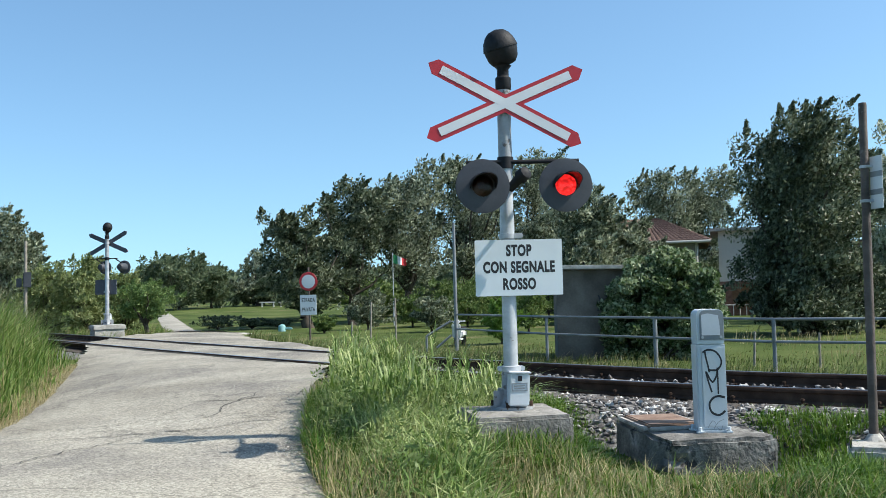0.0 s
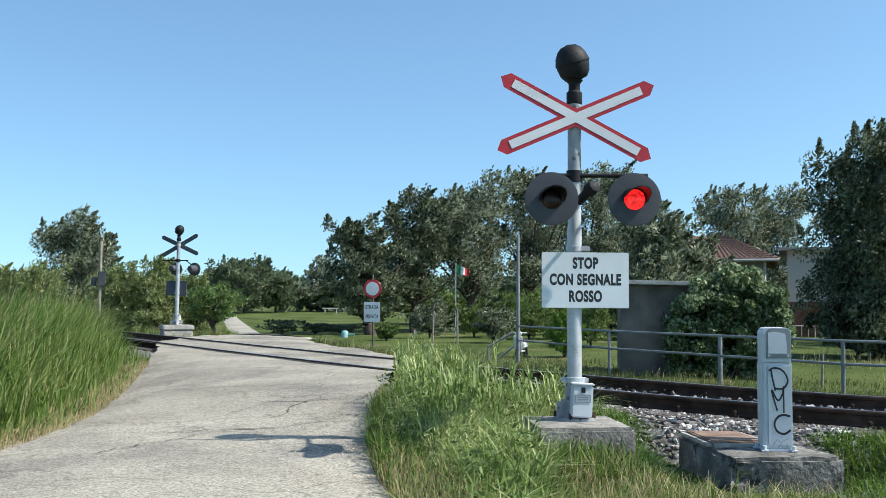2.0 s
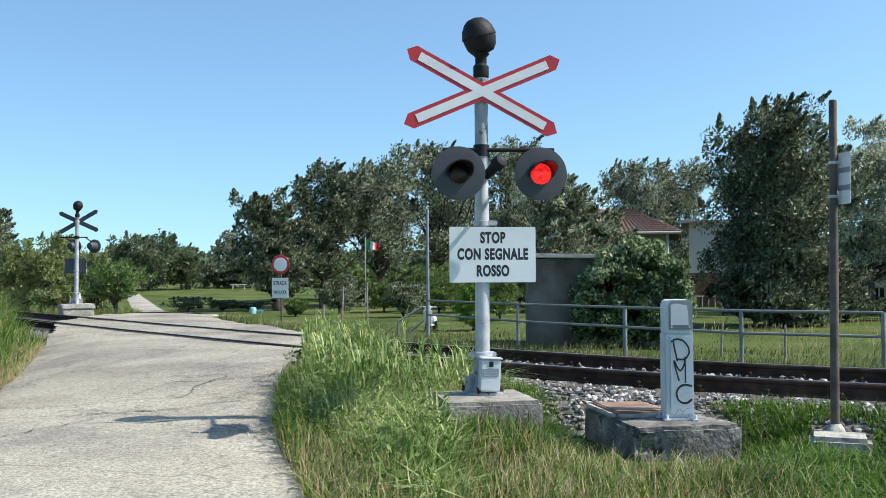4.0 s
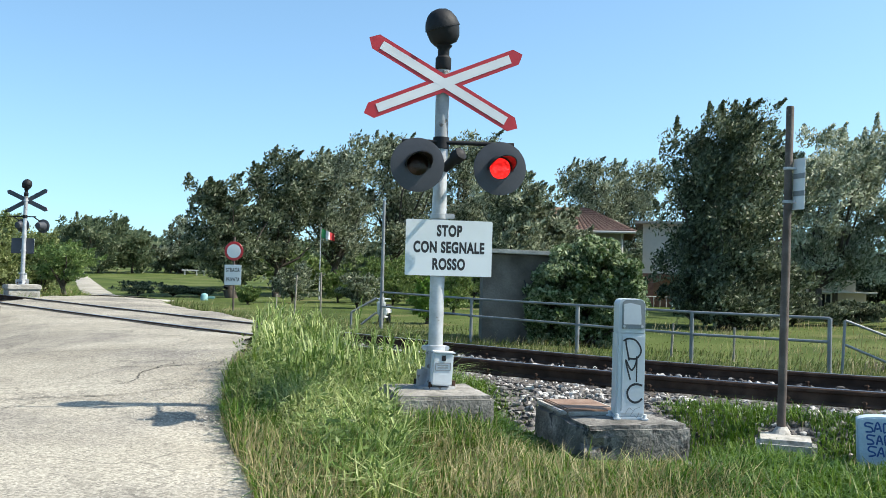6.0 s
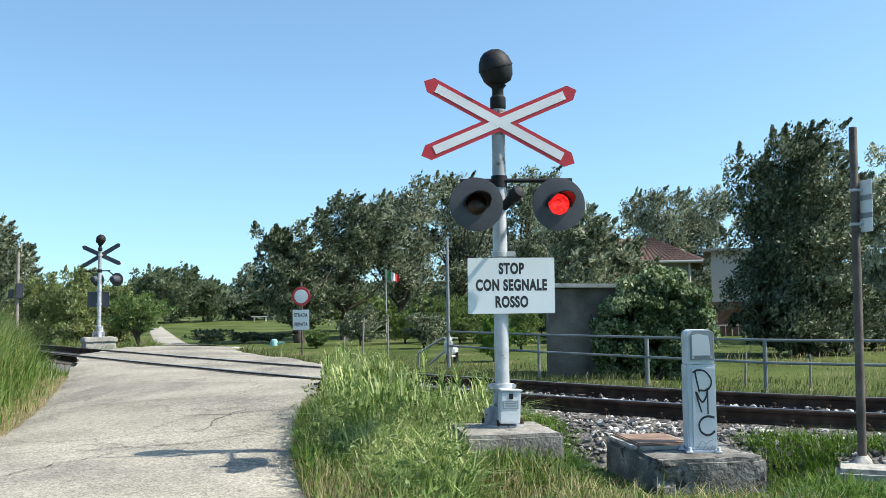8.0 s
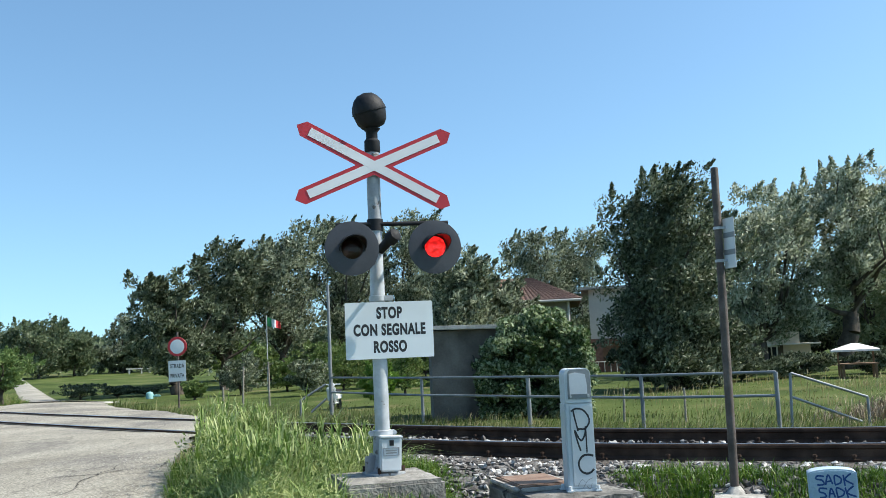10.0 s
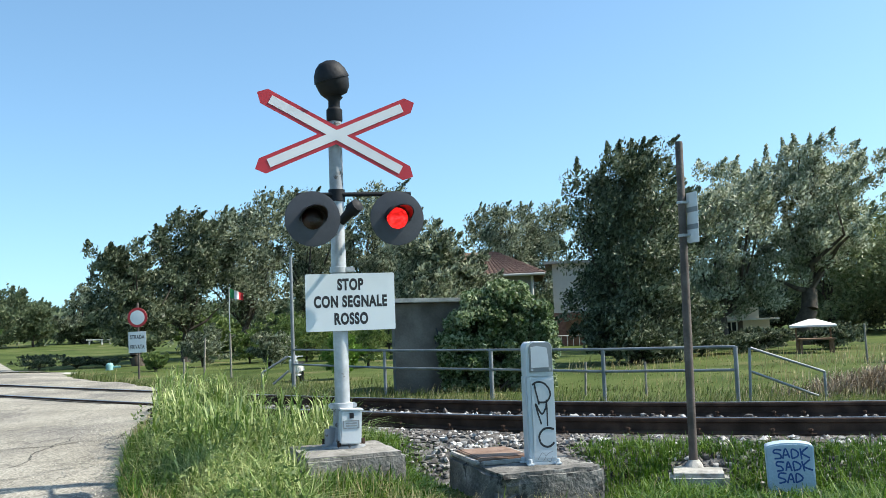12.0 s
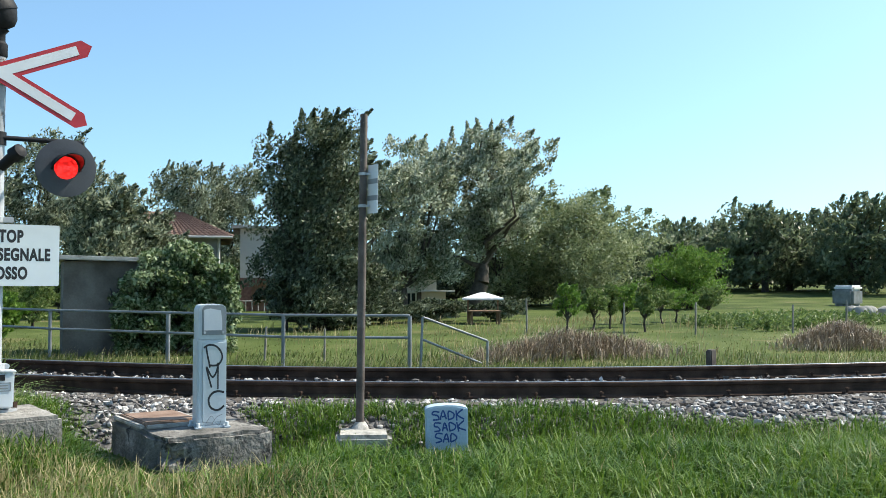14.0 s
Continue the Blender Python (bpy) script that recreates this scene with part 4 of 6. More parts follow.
    lathe(bm, [(0.14, -0.005), (0.156, -0.002), (0.156, 0.008), (0.14, 0.012)], m, seg=32)
    part("rim", bm, M["black_paint"], bell)
    return mast


def slab(name, m, size, mat, label, seed=1, bevel=0.03, worn=True):
    """A rough cast block with worn edges."""
    bm = bmesh.new()
    box(bm, size, (0, 0, -size[2] / 2), bevel=bevel)
    if worn:
        bmesh.ops.subdivide_edges(bm, edges=[e for e in bm.edges if e.calc_length() > 0.12], cuts=4, use_grid_fill=True)
    for v in bm.verts:
        p = v.co * 6 + Vector((seed * 9.1, 0, 0))
        v.co += 0.006 * noise.noise_vector(p) + 0.004 * noise.noise_vector(p * 3.1)
    ob = part(name, bm, mat)
    smooth(ob.data, 35)
    ob.matrix_world = m
    return tagged(ob, label, "concrete block")


mast = build_mast()
mast.matrix_world = pose(0.45, 8.03, -0.02, 0, 0.1, 6)
far_mast = copy_thing(mast, pose(-11.0, 29.85, 0.24, 0, -0.5, 170))
tagged(far_mast, "level crossing mast seen from behind, dark sign backs", "level crossing signal", "crossing masts")
tagged(mast, group="crossing masts")
for o in far_mast.children_recursive:
    if o.name.startswith("lens") and o.data.materials[0] == M["lens_lit"]:
        o.data = o.data.copy()
        o.data.materials[0] = M["lens_dark"]
        o["label"] = "dark red lens"
for o in far_mast.children:
    if o.name.startswith("signal_lamp"):
        o["label"] = "round dark grey lamp board, unlit"
slab("mast_base", pose(0.44, 7.88, -0.03, 0, 0, 10), (0.80, 0.86, 0.46), M["base_concrete"], "cracked pale concrete base under the signal mast", 2)
slab("mast_base", pose(-11.0, 29.85, 0.23, 0, 0, 30), (1.0, 0.85, 0.16), M["concrete"], "pale concrete slab under the far signal mast", 3)
slab("mast_base", pose(-11.0, 29.85, 0.08, 0, 0, 30), (0.92, 0.78, 0.64), M["concrete"], "lower step of the far mast's concrete base", 4)


# ---------------------------------------------------------------- cabinet on its block
def cabinet_base():
    """Cast block with a raised frame round the pit, a chipped corner and lumps that broke off it."""
    base = thing("cabinet_base", pose(1.83, 7.53, -0.15, 0, 0, 8), "blackened crumbling concrete base beside the track", "concrete block")
    rng = random.Random(7)
    bm = bmesh.new()
    box(bm, (0.85, 1.24, 0.50), (0, 0, -0.25), bevel=0.03)
    bmesh.ops.subdivide_edges(bm, edges=[e for e in bm.edges if e.calc_length() > 0.12], cuts=7, use_grid_fill=True)
    for v in bm.verts:
        p = v.co * 6 + Vector((63.7, 0, 0))
        v.co += 0.013 * noise.noise_vector(p) + 0.008 * noise.noise_vector(p * 3.1)
        # the corner that crumbled away
        bite = max(0.0, 1 - (v.co - Vector((-0.43, -0.62, -0.12))).length / 0.30)
        v.co += Vector((0.13, 0.16, -0.05)) * bite * (0.6 + 0.8 * noise.noise(v.co * 14))
    block = part("block", bm, M["old_concrete"], base)
    smooth(block.data, 35)
    for size, at in (((0.045, 0.66, 0.03), (-0.40, 0.24, 0.012)), ((0.045, 0.66, 0.03), (0.085, 0.24, 0.012)), ((0.44, 0.04, 0.03), (-0.157, -0.11, 0.012))):
        bm = bmesh.new()
        box(bm, size, at, bevel=0.008)
        part("pit_rim", bm, M["concrete"], base, "pale mortar rim round the cover")
    for k in range(9):
        bm = bmesh.new()
        bmesh.ops.create_icosphere(bm, subdivisions=2, radius=rng.uniform(0.03, 0.075))
        for v in bm.verts:
            v.co *= 1 + 0.35 * noise.noise(v.co * 18 + Vector((k * 3, 0, 0)))
            v.co.z *= 0.7
        o = part("broken_lump", bm, M["old_concrete"], base)
        o.location = (rng.uniform(-0.55, -0.30), rng.uniform(-0.78, -0.45), rng.uniform(-0.33, -0.27)) if k < 7 else (rng.uniform(0.3, 0.5), -0.69, -0.3)


cabinet_base()


def cover_plate():
    bm = bmesh.new()
    box(bm, (0.44, 0.62, 0.022), (0, 0, 0.013), bevel=0.005)
    box(bm, (0.40, 0.56, 0.006), (0, 0, 0.027), bevel=0.002)
    ob = part("cover_plate", bm, M["rust_plate"])
    ob.matrix_world = pose(1.645, 7.745, -0.138, 0, 0, 8)
    tagged(ob, "rust-brown steel cover plate on the concrete base", "cover plate")


cover_plate()


def build_cabinet():
    cab = thing("control_cabinet", pose(1.925, 7.30, -0.15, 0, 0, -3), "slim pale grey trackside cabinet with black graffiti", "control cabinet")
    cab.scale = (0.86, 0.84, 1.0)
    bm = bmesh.new()
    box(bm, (0.255, 0.24, 0.66), (0, 0, 0.345), bevel=0.012)
    part("body", bm, M["cabinet_grey"], cab)
    bm = bmesh.new()
    box(bm, (0.205, 0.012, 0.60), (0.02, -0.124, 0.345), bevel=0.004)
    part("door", bm, M["cabinet_grey"], cab)
    bm = bmesh.new()
    prof = [(-0.12, 0.67), (0.12, 0.67), (0.12, 0.88)] + [(0.12 - 0.05 + 0.05 * math.cos(a), 0.88 + 0.05 * math.sin(a)) for a in np.linspace(0.2, math.pi / 2, 6)] \
        + [(-0.07 + 0.05 * math.cos(a), 0.88 + 0.05 * math.sin(a)) for a in np.linspace(math.pi / 2, math.pi - 0.2, 6)] + [(-0.12, 0.88)]
    plate(bm, prof, -0.125, 0.115)
    head = part("head", bm, M["cabinet_grey"], cab, "rounded cabinet head")
    bm = bmesh.new()
    ring = [(x * 0.86 + 0.012, 0.70 + (z - 0.67) * 0.86) for x, z in prof]
    plate(bm, ring, -0.135, -0.12)
    part("panel_frame", bm, M["grey_band"], head)
    bm = bmesh.new()
    pan = [(-0.075, 0.735), (0.082, 0.735), (0.082, 0.80), (0.07, 0.885), (-0.02, 0.90), (-0.075, 0.89)]
    plate(bm, pan, -0.140, -0.13)
    part("panel", bm, M["cabinet_panel"], head, rounded=False)
    for s in (-0.07, 0.09):
        bm = bmesh.new()
        tube(bm, (s, -0.15, 0.72), (s, -0.13, 0.72), 0.011, seg=8)
        part("screw", bm, M["galvanised"], head)
    bm = bmesh.new()
    box(bm, (0.27, 0.26, 0.02), (0, 0, 0.01), bevel=0.004)
    part("foot", bm, M["cabinet_grey"], cab)
    for x, y in ((-0.12, -0.14), (0.13, -0.14), (-0.15, 0.05)):
        bm = bmesh.new()
        box(bm, (0.06, 0.05, 0.012), (x, y, 0.008), bevel=0.003)
        tube(bm, (x, y, 0.0), (x, y, 0.045), 0.017, seg=8)
        part("anchor_lug", bm, M["cabinet_grey"], cab)
    bm = bmesh.new()
    y = -0.1315
    stroke(bm, [(-0.055, 0.62), (-0.045, 0.56), (-0.03, 0.50), (-0.02, 0.455)], 0.0075, y)
    stroke(bm, [(-0.075, 0.605), (-0.03, 0.625), (0.03, 0.615), (0.075, 0.57), (0.085, 0.52), (0.05, 0.475), (0.0, 0.47), (-0.03, 0.475)], 0.0075, y)
    stroke(bm, [(-0.005, 0.305), (-0.03, 0.38), (-0.05, 0.46), (-0.015, 0.40), (0.01, 0.385), (0.04, 0.43), (0.05, 0.49)], 0.0075, y)
    stroke(bm, [(0.05, 0.49), (0.05, 0.40), (0.05, 0.29)], 0.0065, y)
    stroke(bm, [(0.105, 0.265), (0.05, 0.275), (0.0, 0.26), (-0.03, 0.215), (-0.015, 0.16), (0.03, 0.135), (0.07, 0.14), (0.105, 0.165)], 0.0085, y)
    part("graffiti", bm, M["graffiti_black"], cab, "black sprayed tag", rounded=False)
    bm = bmesh.new()
    stroke(bm, [(-0.05, 0.04), (-0.01, 0.09), (0.02, 0.07)], 0.002, y)
    stroke(bm, [(0.0, 0.03), (0.04, 0.08), (0.09, 0.10)], 0.002, y)
    stroke(bm, [(0.03, 0.04), (0.06, 0.02), (0.08, 0.06)], 0.002, y)
    part("scribble", bm, M["grey_band"], cab, rounded=False)


build_cabinet()


# ---------------------------------------------------------------- plain post with its board, blue marker
def build_post():
    post = thing("marker_post", pose(3.215, 7.42, -0.27, 0, 0.6, -24), "tall brown weathered post with a small banded board", "post")
    bm = bmesh.new()
    lathe(bm, [(0.034, -0.02), (0.034, 1.6), (0.031, 1.7), (0.031, 2.62), (0.028, 2.635)], seg=14)
    part("pole", bm, M["brown_post"], post)
    bm = bmesh.new()
    box(bm, (0.155, 0.006, 0.41), (0.082, -0.05, 2.0), Matrix.Rotation(radians(-56), 3, "Z"), 0.002)
    board = part("board", bm, M["white_film"], post, "white board with two grey bands")
    for z in (2.065, 1.925):
        bm = bmesh.new()
        box(bm, (0.156, 0.0095, 0.042), (0.082, -0.05, z), Matrix.Rotation(radians(-56), 3, "Z"))
        part("band", bm, M["grey_band"], board, rounded=False)
    for z in (2.13, 1.86):
        bm = bmesh.new()
        lathe(bm, [(0.030, z - 0.012), (0.040, z - 0.010), (0.040, z + 0.010), (0.030, z + 0.012)], seg=14)
        box(bm, (0.06, 0.012, 0.02), (0.045, -0.02, z), bevel=0.002)
        part("clamp", bm, M["galvanised"], post)


build_post()
slab("post_base", pose(3.19, 7.28, -0.275, 0, 0, -22), (0.45, 0.46, 0.26), M["concrete"], "pale concrete foot of the marker post", 9, 0.035, False)


def cone_collar():
    bm = bmesh.new()
    lathe(bm, [(0.10, 0.0), (0.07, 0.02), (0.045, 0.06), (0.036, 0.065)], seg=16)
    ob = part("mortar_collar", bm, M["concrete"])
    ob.matrix_world = pose(3.22, 7.42, -0.283)
    tagged(ob, "mortar cone round the foot of the marker post", "concrete")


cone_collar()


def build_marker():
    mk = thing("line_marker", pose(3.67, 6.72, -0.46, 0, -1, -24), "light blue marker stone with dark blue graffiti", "marker stone")
    mk.scale = (0.88, 0.9, 0.95)
    bm = bmesh.new()
    out = [(-0.185, 0), (0.185, 0), (0.19, 0.43)] + [(0.19 * math.cos(a), 0.43 + 0.035 * math.sin(a)) for a in np.linspace(0.3, math.pi - 0.3, 9)] + [(-0.19, 0.43)]
    plate(bm, out, -0.10, 0.10)
    bmesh.ops.bevel(bm, geom=[e for e in bm.edges if abs(e.verts[0].co.y - e.verts[1].co.y) < 0.01], offset=0.012, segments=2, affect="EDGES")
    part("stone", bm, M["marker_blue"], mk)
    bm = bmesh.new()
    y = -0.1025
    rng = random.Random(4)
    for row, z in enumerate((0.385, 0.29, 0.20)):
        x = -0.125 + row * 0.012
        for k in range(4 if row < 2 else 3):
            s = 0.062
            if k == 0:
                pts = [[(x + s, z + 0.03), (x + 0.01, z + 0.035), (x, z + 0.01), (x + 0.04, z - 0.005), (x + 0.05, z - 0.03), (x, z - 0.035)]]
            elif k == 1:
                pts = [[(x, z - 0.035), (x + 0.025, z + 0.035), (x + 0.05, z - 0.035)], [(x + 0.01, z - 0.01), (x + 0.045, z - 0.008)]]
            elif k == 2:
                pts = [[(x, z - 0.035), (x + 0.002, z + 0.035), (x + 0.05, z + 0.01), (x + 0.045, z - 0.02), (x, z - 0.035)]]
            else:
                pts = [[(x, z + 0.035), (x + 0.01, z - 0.045)], [(x + 0.06, z + 0.045), (x + 0.012, z), (x + 0.075, z - 0.035)]]
            for p in pts:
                stroke(bm, [(a + rng.uniform(-0.004, 0.004), b + rng.uniform(-0.004, 0.004)) for a, b in p], 0.0065, y)
            x += 0.068
    part("graffiti", bm, M["graffiti_blue"], mk, "dark blue sprayed scrawl", rounded=False)


build_marker()


# ---------------------------------------------------------------- railing beyond the track
def build_railing():
    fence = thing("railing", Matrix.Identity(4), "grey steel pipe railing beyond the track", "railing")
    pts = [(0.0, 24.0), (1.9, 20.0), (3.55, 17.5), (5.06, 15.2), (6.80, 14.0)]
    top = 0.4
    for i, (x, y) in enumerate(pts):
        bm = bmesh.new()
        if i == 0:
            tube(bm, (x, y, -0.56), (x, y, 2.72), 0.05, 0.035, seg=12)
        elif i == 2:
            tube(bm, (x + 0.08, y - 0.1, -0.56), (x + 0.08, y - 0.1, top), 0.04, seg=10)
        else:
            tube(bm, (x, y, -0.56), (x, y, top), 0.034, seg=10)
        part("post", bm, M["fence_steel"], fence)
    for z in (top, top - 0.36):
        for a, b in zip(pts, pts[1:]):
            bm = bmesh.new()
            tube(bm, (*a, z), (*b, z), 0.024, seg=10)
            part("bar", bm, M["fence_steel"], fence)
    # right hand stair rail
    a, b = Vector((6.92, 13.75, 0.38)), Vector((8.0, 13.55, -0.02))
    stair = thing("stair_rail", Matrix.Identity(4), "sloping steel stair handrail at the railing's end", "handrail", "stair rails")
    for p, q, name in ((a, b, "bar"), (a + Vector((0, 0, -0.36)), b + Vector((-0.12, 0, -0.36)), "bar"), (a + Vector((-0.01, 0, 0)), Vector((a.x - 0.05, a.y, -0.58)), "post"), (b, Vector((b.x, b.y, -0.58)), "post")):
        bm = bmesh.new()
        tube(bm, p, q, 0.021, seg=10)
        part(name, bm, M["fence_steel"], stair)
    a, b = Vector((-0.12, 23.9, 0.25)), Vector((-0.75, 23.9, -0.12))
    stair = thing("stair_rail", Matrix.Identity(4), "dark sloping handrail beside the tall pole", "handrail", "stair rails")
    for p, q, name in ((a, b, "bar"), (a + Vector((0, 0, -0.36)), b + Vector((0.25, 0, -0.3)), "bar"), (b, Vector((b.x, b.y, -0.6)), "post")):
        bm = bmesh.new()
        tube(bm, p, q, 0.03, seg=10)
        part(name, bm, M["fence_steel"], stair)


build_railing()


# ---------------------------------------------------------------- private road sign
def build_private_sign():
    s = thing("no_entry_sign", pose(-4.36, 28.35, -0.30, 0, -0.6, -6), "round red-edged prohibition sign above a white plate", "road sign")
    bm = bmesh.new()
    tube(bm, (0, 0, -0.05), (0, 0, 2.12), 0.03, seg=10)
    part("pole", bm, M["brown_post"], s)
    m = Matrix.Translation((0, -0.045, 1.70)) @ pose(0, 0, 0, 90)
    bm = bmesh.new()
    lathe(bm, [(0.272, -0.012), (0.28, 0.0), (0.272, 0.008)], m, seg=40)
    d = part("disc", bm, M["red_film"], s, "red disc edge")
    bm = bmesh.new()
    lathe(bm, [(0.205, 0.007), (0.205, 0.012), (0.195, 0.013)], m, seg=40)
    part("white_face", bm, M["white_film"], d)
    bm = bmesh.new()
    box(bm, (0.50, 0.012, 0.60), (-0.02, -0.04, 1.0), bevel=0.004)
    p = part("plate", bm, M["white_film"], s, "white plate with black words")
    text_mesh("lettering", "STRADA", 0.16, M["lettering"], p, (-0.02, -0.048, 1.14), 0.62, 0.004)
    text_mesh("lettering", "PRIVATA", 0.16, M["lettering"], p, (-0.02, -0.048, 0.86), 0.58, 0.004)


build_private_sign()


# ---------------------------------------------------------------- buildings
def wall_box(parent, name, x0, x1, y0, y1, z0, z1, mat, t=0.25):
    """Four walls with thickness."""
    h, zc = z1 - z0, (z0 + z1) / 2
    for size, at in (((x1 - x0, t, h), ((x0 + x1) / 2, y0 + t / 2, zc)), ((x1 - x0, t, h), ((x0 + x1) / 2, y1 - t / 2, zc)),
                     ((t, y1 - y0 - 2 * t, h), (x0 + t / 2, (y0 + y1) / 2, zc)), ((t, y1 - y0 - 2 * t, h), (x1 - t / 2, (y0 + y1) / 2, zc))):
        bm = bmesh.new()
        box(bm, size, at)
        part(name, bm, mat, parent, rounded=False)


def window(parent, x, y, z, w, h, shutters=True):
    bm = bmesh.new()
    for s in (-1, 1):
        box(bm, (0.08, 0.08, h + 0.08), (x + s * w / 2, y, z), bevel=0.008)
        box(bm, (w, 0.08, 0.08), (x, y, z + s * h / 2), bevel=0.008)
    box(bm, (0.05, 0.06, h), (x, y, z))
    win = part("window", bm, M["plaster_white"], parent)
    for s in (-1, 1):
        bm = bmesh.new()
        box(bm, (w / 2 - 0.06, 0.02, h - 0.06), (x + s * w / 4, y + 0.01, z))
        part("pane", bm, M["pane"], win, rounded=False)
    if shutters:
        for s in (-1, 1):
            bm = bmesh.new()
            box(bm, (w / 2, 0.05, h + 0.06), (x + s * w * 0.78, y - 0.01, z), bevel=0.006)
            for k in range(8):
                box(bm, (w / 2 - 0.1, 0.02, 0.03), (x + s * w * 0.78, y - 0.045, z - h / 2 + h * (k + 0.5) / 8))
            part("shutter", bm, M["dark_wood"], win)
    return win


def tiled_slope(parent, a, b, c, d, mat):
    """A roof slope a-b (eave), d-c (ridge) with rows of half-round tiles."""
    a, b, c, d = map(Vector, (a, b, c, d))
    n = max(4, int((b - a).length / 0.24))
    rows = max(3, int((d - a).length / 0.38))
    up = (b - a).cross(d - a).normalized()
    verts, faces = [], []
    for r in range(rows):
        v0, v1 = r / rows, (r + 1.12) / rows
        for k in range(n):
            u0, u1 = k / n, (k + 1) / n
            base = len(verts)
            for v, lift in ((v0, 0.05), (min(v1, 1), 0.015)):
                for j in range(5):
                    u = u0 + (u1 - u0) * j / 4
                    e0, e1 = a + (b - a) * u, d + (c - d) * u
                    verts.append(tuple(e0 + (e1 - e0) * v + up * (lift + 0.06 * math.sin(math.pi * j / 4))))
            for j in range(4):
                faces.append((base + j, base + j + 1, base + 6 + j, base + 5 + j))
    me = bpy.data.meshes.new("roof_tiles")
    me.from_pydata(verts, [], faces)
    me.materials.append(mat)
    ob = new("roof_tiles", me)
    ob.parent = parent
    ob["kind"] = "stuff"
    bm = bmesh.new()
    lo = [bm.verts.new(p) for p in (a, b, c, d)]
    hi = [bm.verts.new(p - up * 0.1) for p in (a, b, c, d)]
    bm.faces.new(lo)
    bm.faces.new(hi[::-1])
    for i in range(4):
        j = (i + 1) % 4
        bm.faces.new((lo[i], hi[i], hi[j], lo[j]))
    bmesh.ops.recalc_face_normals(bm, faces=bm.faces[:])
    part("roof_deck", bm, M["brown_wood"], parent, rounded=False)


def build_shed():
    s = thing("concrete_shed", pose(3.4, 20.9, -0.56, 0, 0, -4), "low grey concrete hut beside the railing, tree shade in its wall colour", "shed")
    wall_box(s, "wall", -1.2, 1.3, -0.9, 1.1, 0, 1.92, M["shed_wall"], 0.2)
    bm = bmesh.new()
    box(bm, (2.75, 2.35, 0.09), (0.05, 0.08, 1.965), Matrix.Rotation(0.02, 3, "Y"), 0.015)
    part("roof", bm, M["concrete"], s, "thin overhanging concrete roof slab")
    bm = bmesh.new()
    y = -0.904
    for k in range(5):
        x = -0.35 + 0.16 * k
        stroke(bm, [(x, 1.05), (x + 0.06, 1.25), (x + 0.02, 1.38), (x + 0.12, 1.12)], 0.012, y)
    part("graffiti", bm, M["graffiti_black"], s, rounded=False)


def build_house():
    h = thing("house", pose(7.85, 46.6, -0.55, 0, 0, -14), "two-storey grey house with a red-brown tiled roof", "house", "houses")
    x0, x1, y0, y1, top = -1.2, 4.0, -0.5, 6.5, 3.65
    wall_box(h, "wall", x0, x1, y0, y1, 0, top, M["plaster_grey"], 0.3)
    o = 0.55
    rx0, rx1, ry = x0 + 1.6, x1 - 2.0, (y0 + y1) / 2
    zt, ze = top + 1.35, top - 0.02
    roof = part("roof", box(bmesh.new(), (0.2, 0.2, 0.2), (0, ry, top + 0.3)), M["brown_wood"], h)
    A, B, C, D = (x0 - o, y0 - o, ze), (x1 + o, y0 - o, ze), (x1 + o, y1 + o, ze), (x0 - o, y1 + o, ze)
    R0, R1 = (rx0, ry, zt), (rx1, ry, zt)
    tiled_slope(roof, A, B, R1, R0, M["terracotta"])
    tiled_slope(roof, C, D, R0, R1, M["terracotta"])
    tiled_slope(roof, B, C, R1, R1, M["terracotta"])
    tiled_slope(roof, D, A, R0, R0, M["terracotta"])
    bm = bmesh.new()
    tube(bm, (x1 - 0.1, y0 - 0.08, 0), (x1 - 0.1, y0 - 0.08, top), 0.06, seg=10)
    tube(bm, (x0 - o, y0 - o, ze - 0.02), (x1 + o, y0 - o, ze - 0.02), 0.07, seg=10)
    part("gutter", bm, M["plaster_white"], h)
    for x in (0.6, 3.0):
        window(h, x, y0 - 0.02, 1.0, 0.9, 1.1)

    h = thing("house", pose(14.75, 47.1, -0.55, 0, 0, -16), "white house with a brown brick ground floor", "house", "houses")
    wall_box(h, "upper_wall", -1.6, 3.2, 0, 6, 1.7, 4.2, M["plaster_white"], 0.3)
    wall_box(h, "lower_wall", -1.62, 3.22, -0.02, 6.02, 0, 1.7, M["brick"], 0.3)
    bm = bmesh.new()
    box(bm, (5.6, 7.0, 0.14), (0.8, 3, 4.27), bevel=0.02)
    part("roof", bm, M["concrete"], h)
    bm = bmesh.new()
    box(bm, (1.5, 0.9, 0.12), (0.1, -0.45, 1.62), bevel=0.02)
    part("porch_roof", bm, M["brick"], h)
    bm = bmesh.new()
    box(bm, (0.85, 0.06, 1.45), (-0.6, -0.05, 0.74), bevel=0.01)
    part("door", bm, M["brown_wood"], h, "red-brown wooden door")
    bm = bmesh.new()
    for k in range(7):
        tube(bm, (-1.6 + 0.3 * k, -1.1, 0), (-1.6 + 0.3 * k, -1.1, 0.55), 0.02, seg=6)
    tube(bm, (-1.7, -1.1, 0.55), (0.4, -1.1, 0.55), 0.025, seg=6)
    part("porch_rail", bm, M["plaster_white"], h)

    h = thing("house", pose(20.0, 41.9, -0.55, 0, 0, -27), "beige house half hidden by trees, dark shuttered windows", "house", "houses")
    wall_box(h, "lower_wall", -2.4, 1.8, 0.35, 5, 0, 1.05, M["plaster_beige"], 0.3)
    wall_box(h, "upper_wall", -2.4, 1.35, 0, 5, 1.05, 2.9, M["plaster_beige"], 0.3)
    bm = bmesh.new()
    box(bm, (4.9, 0.5, 0.07), (-0.2, 0.15, 1.05), bevel=0.01)
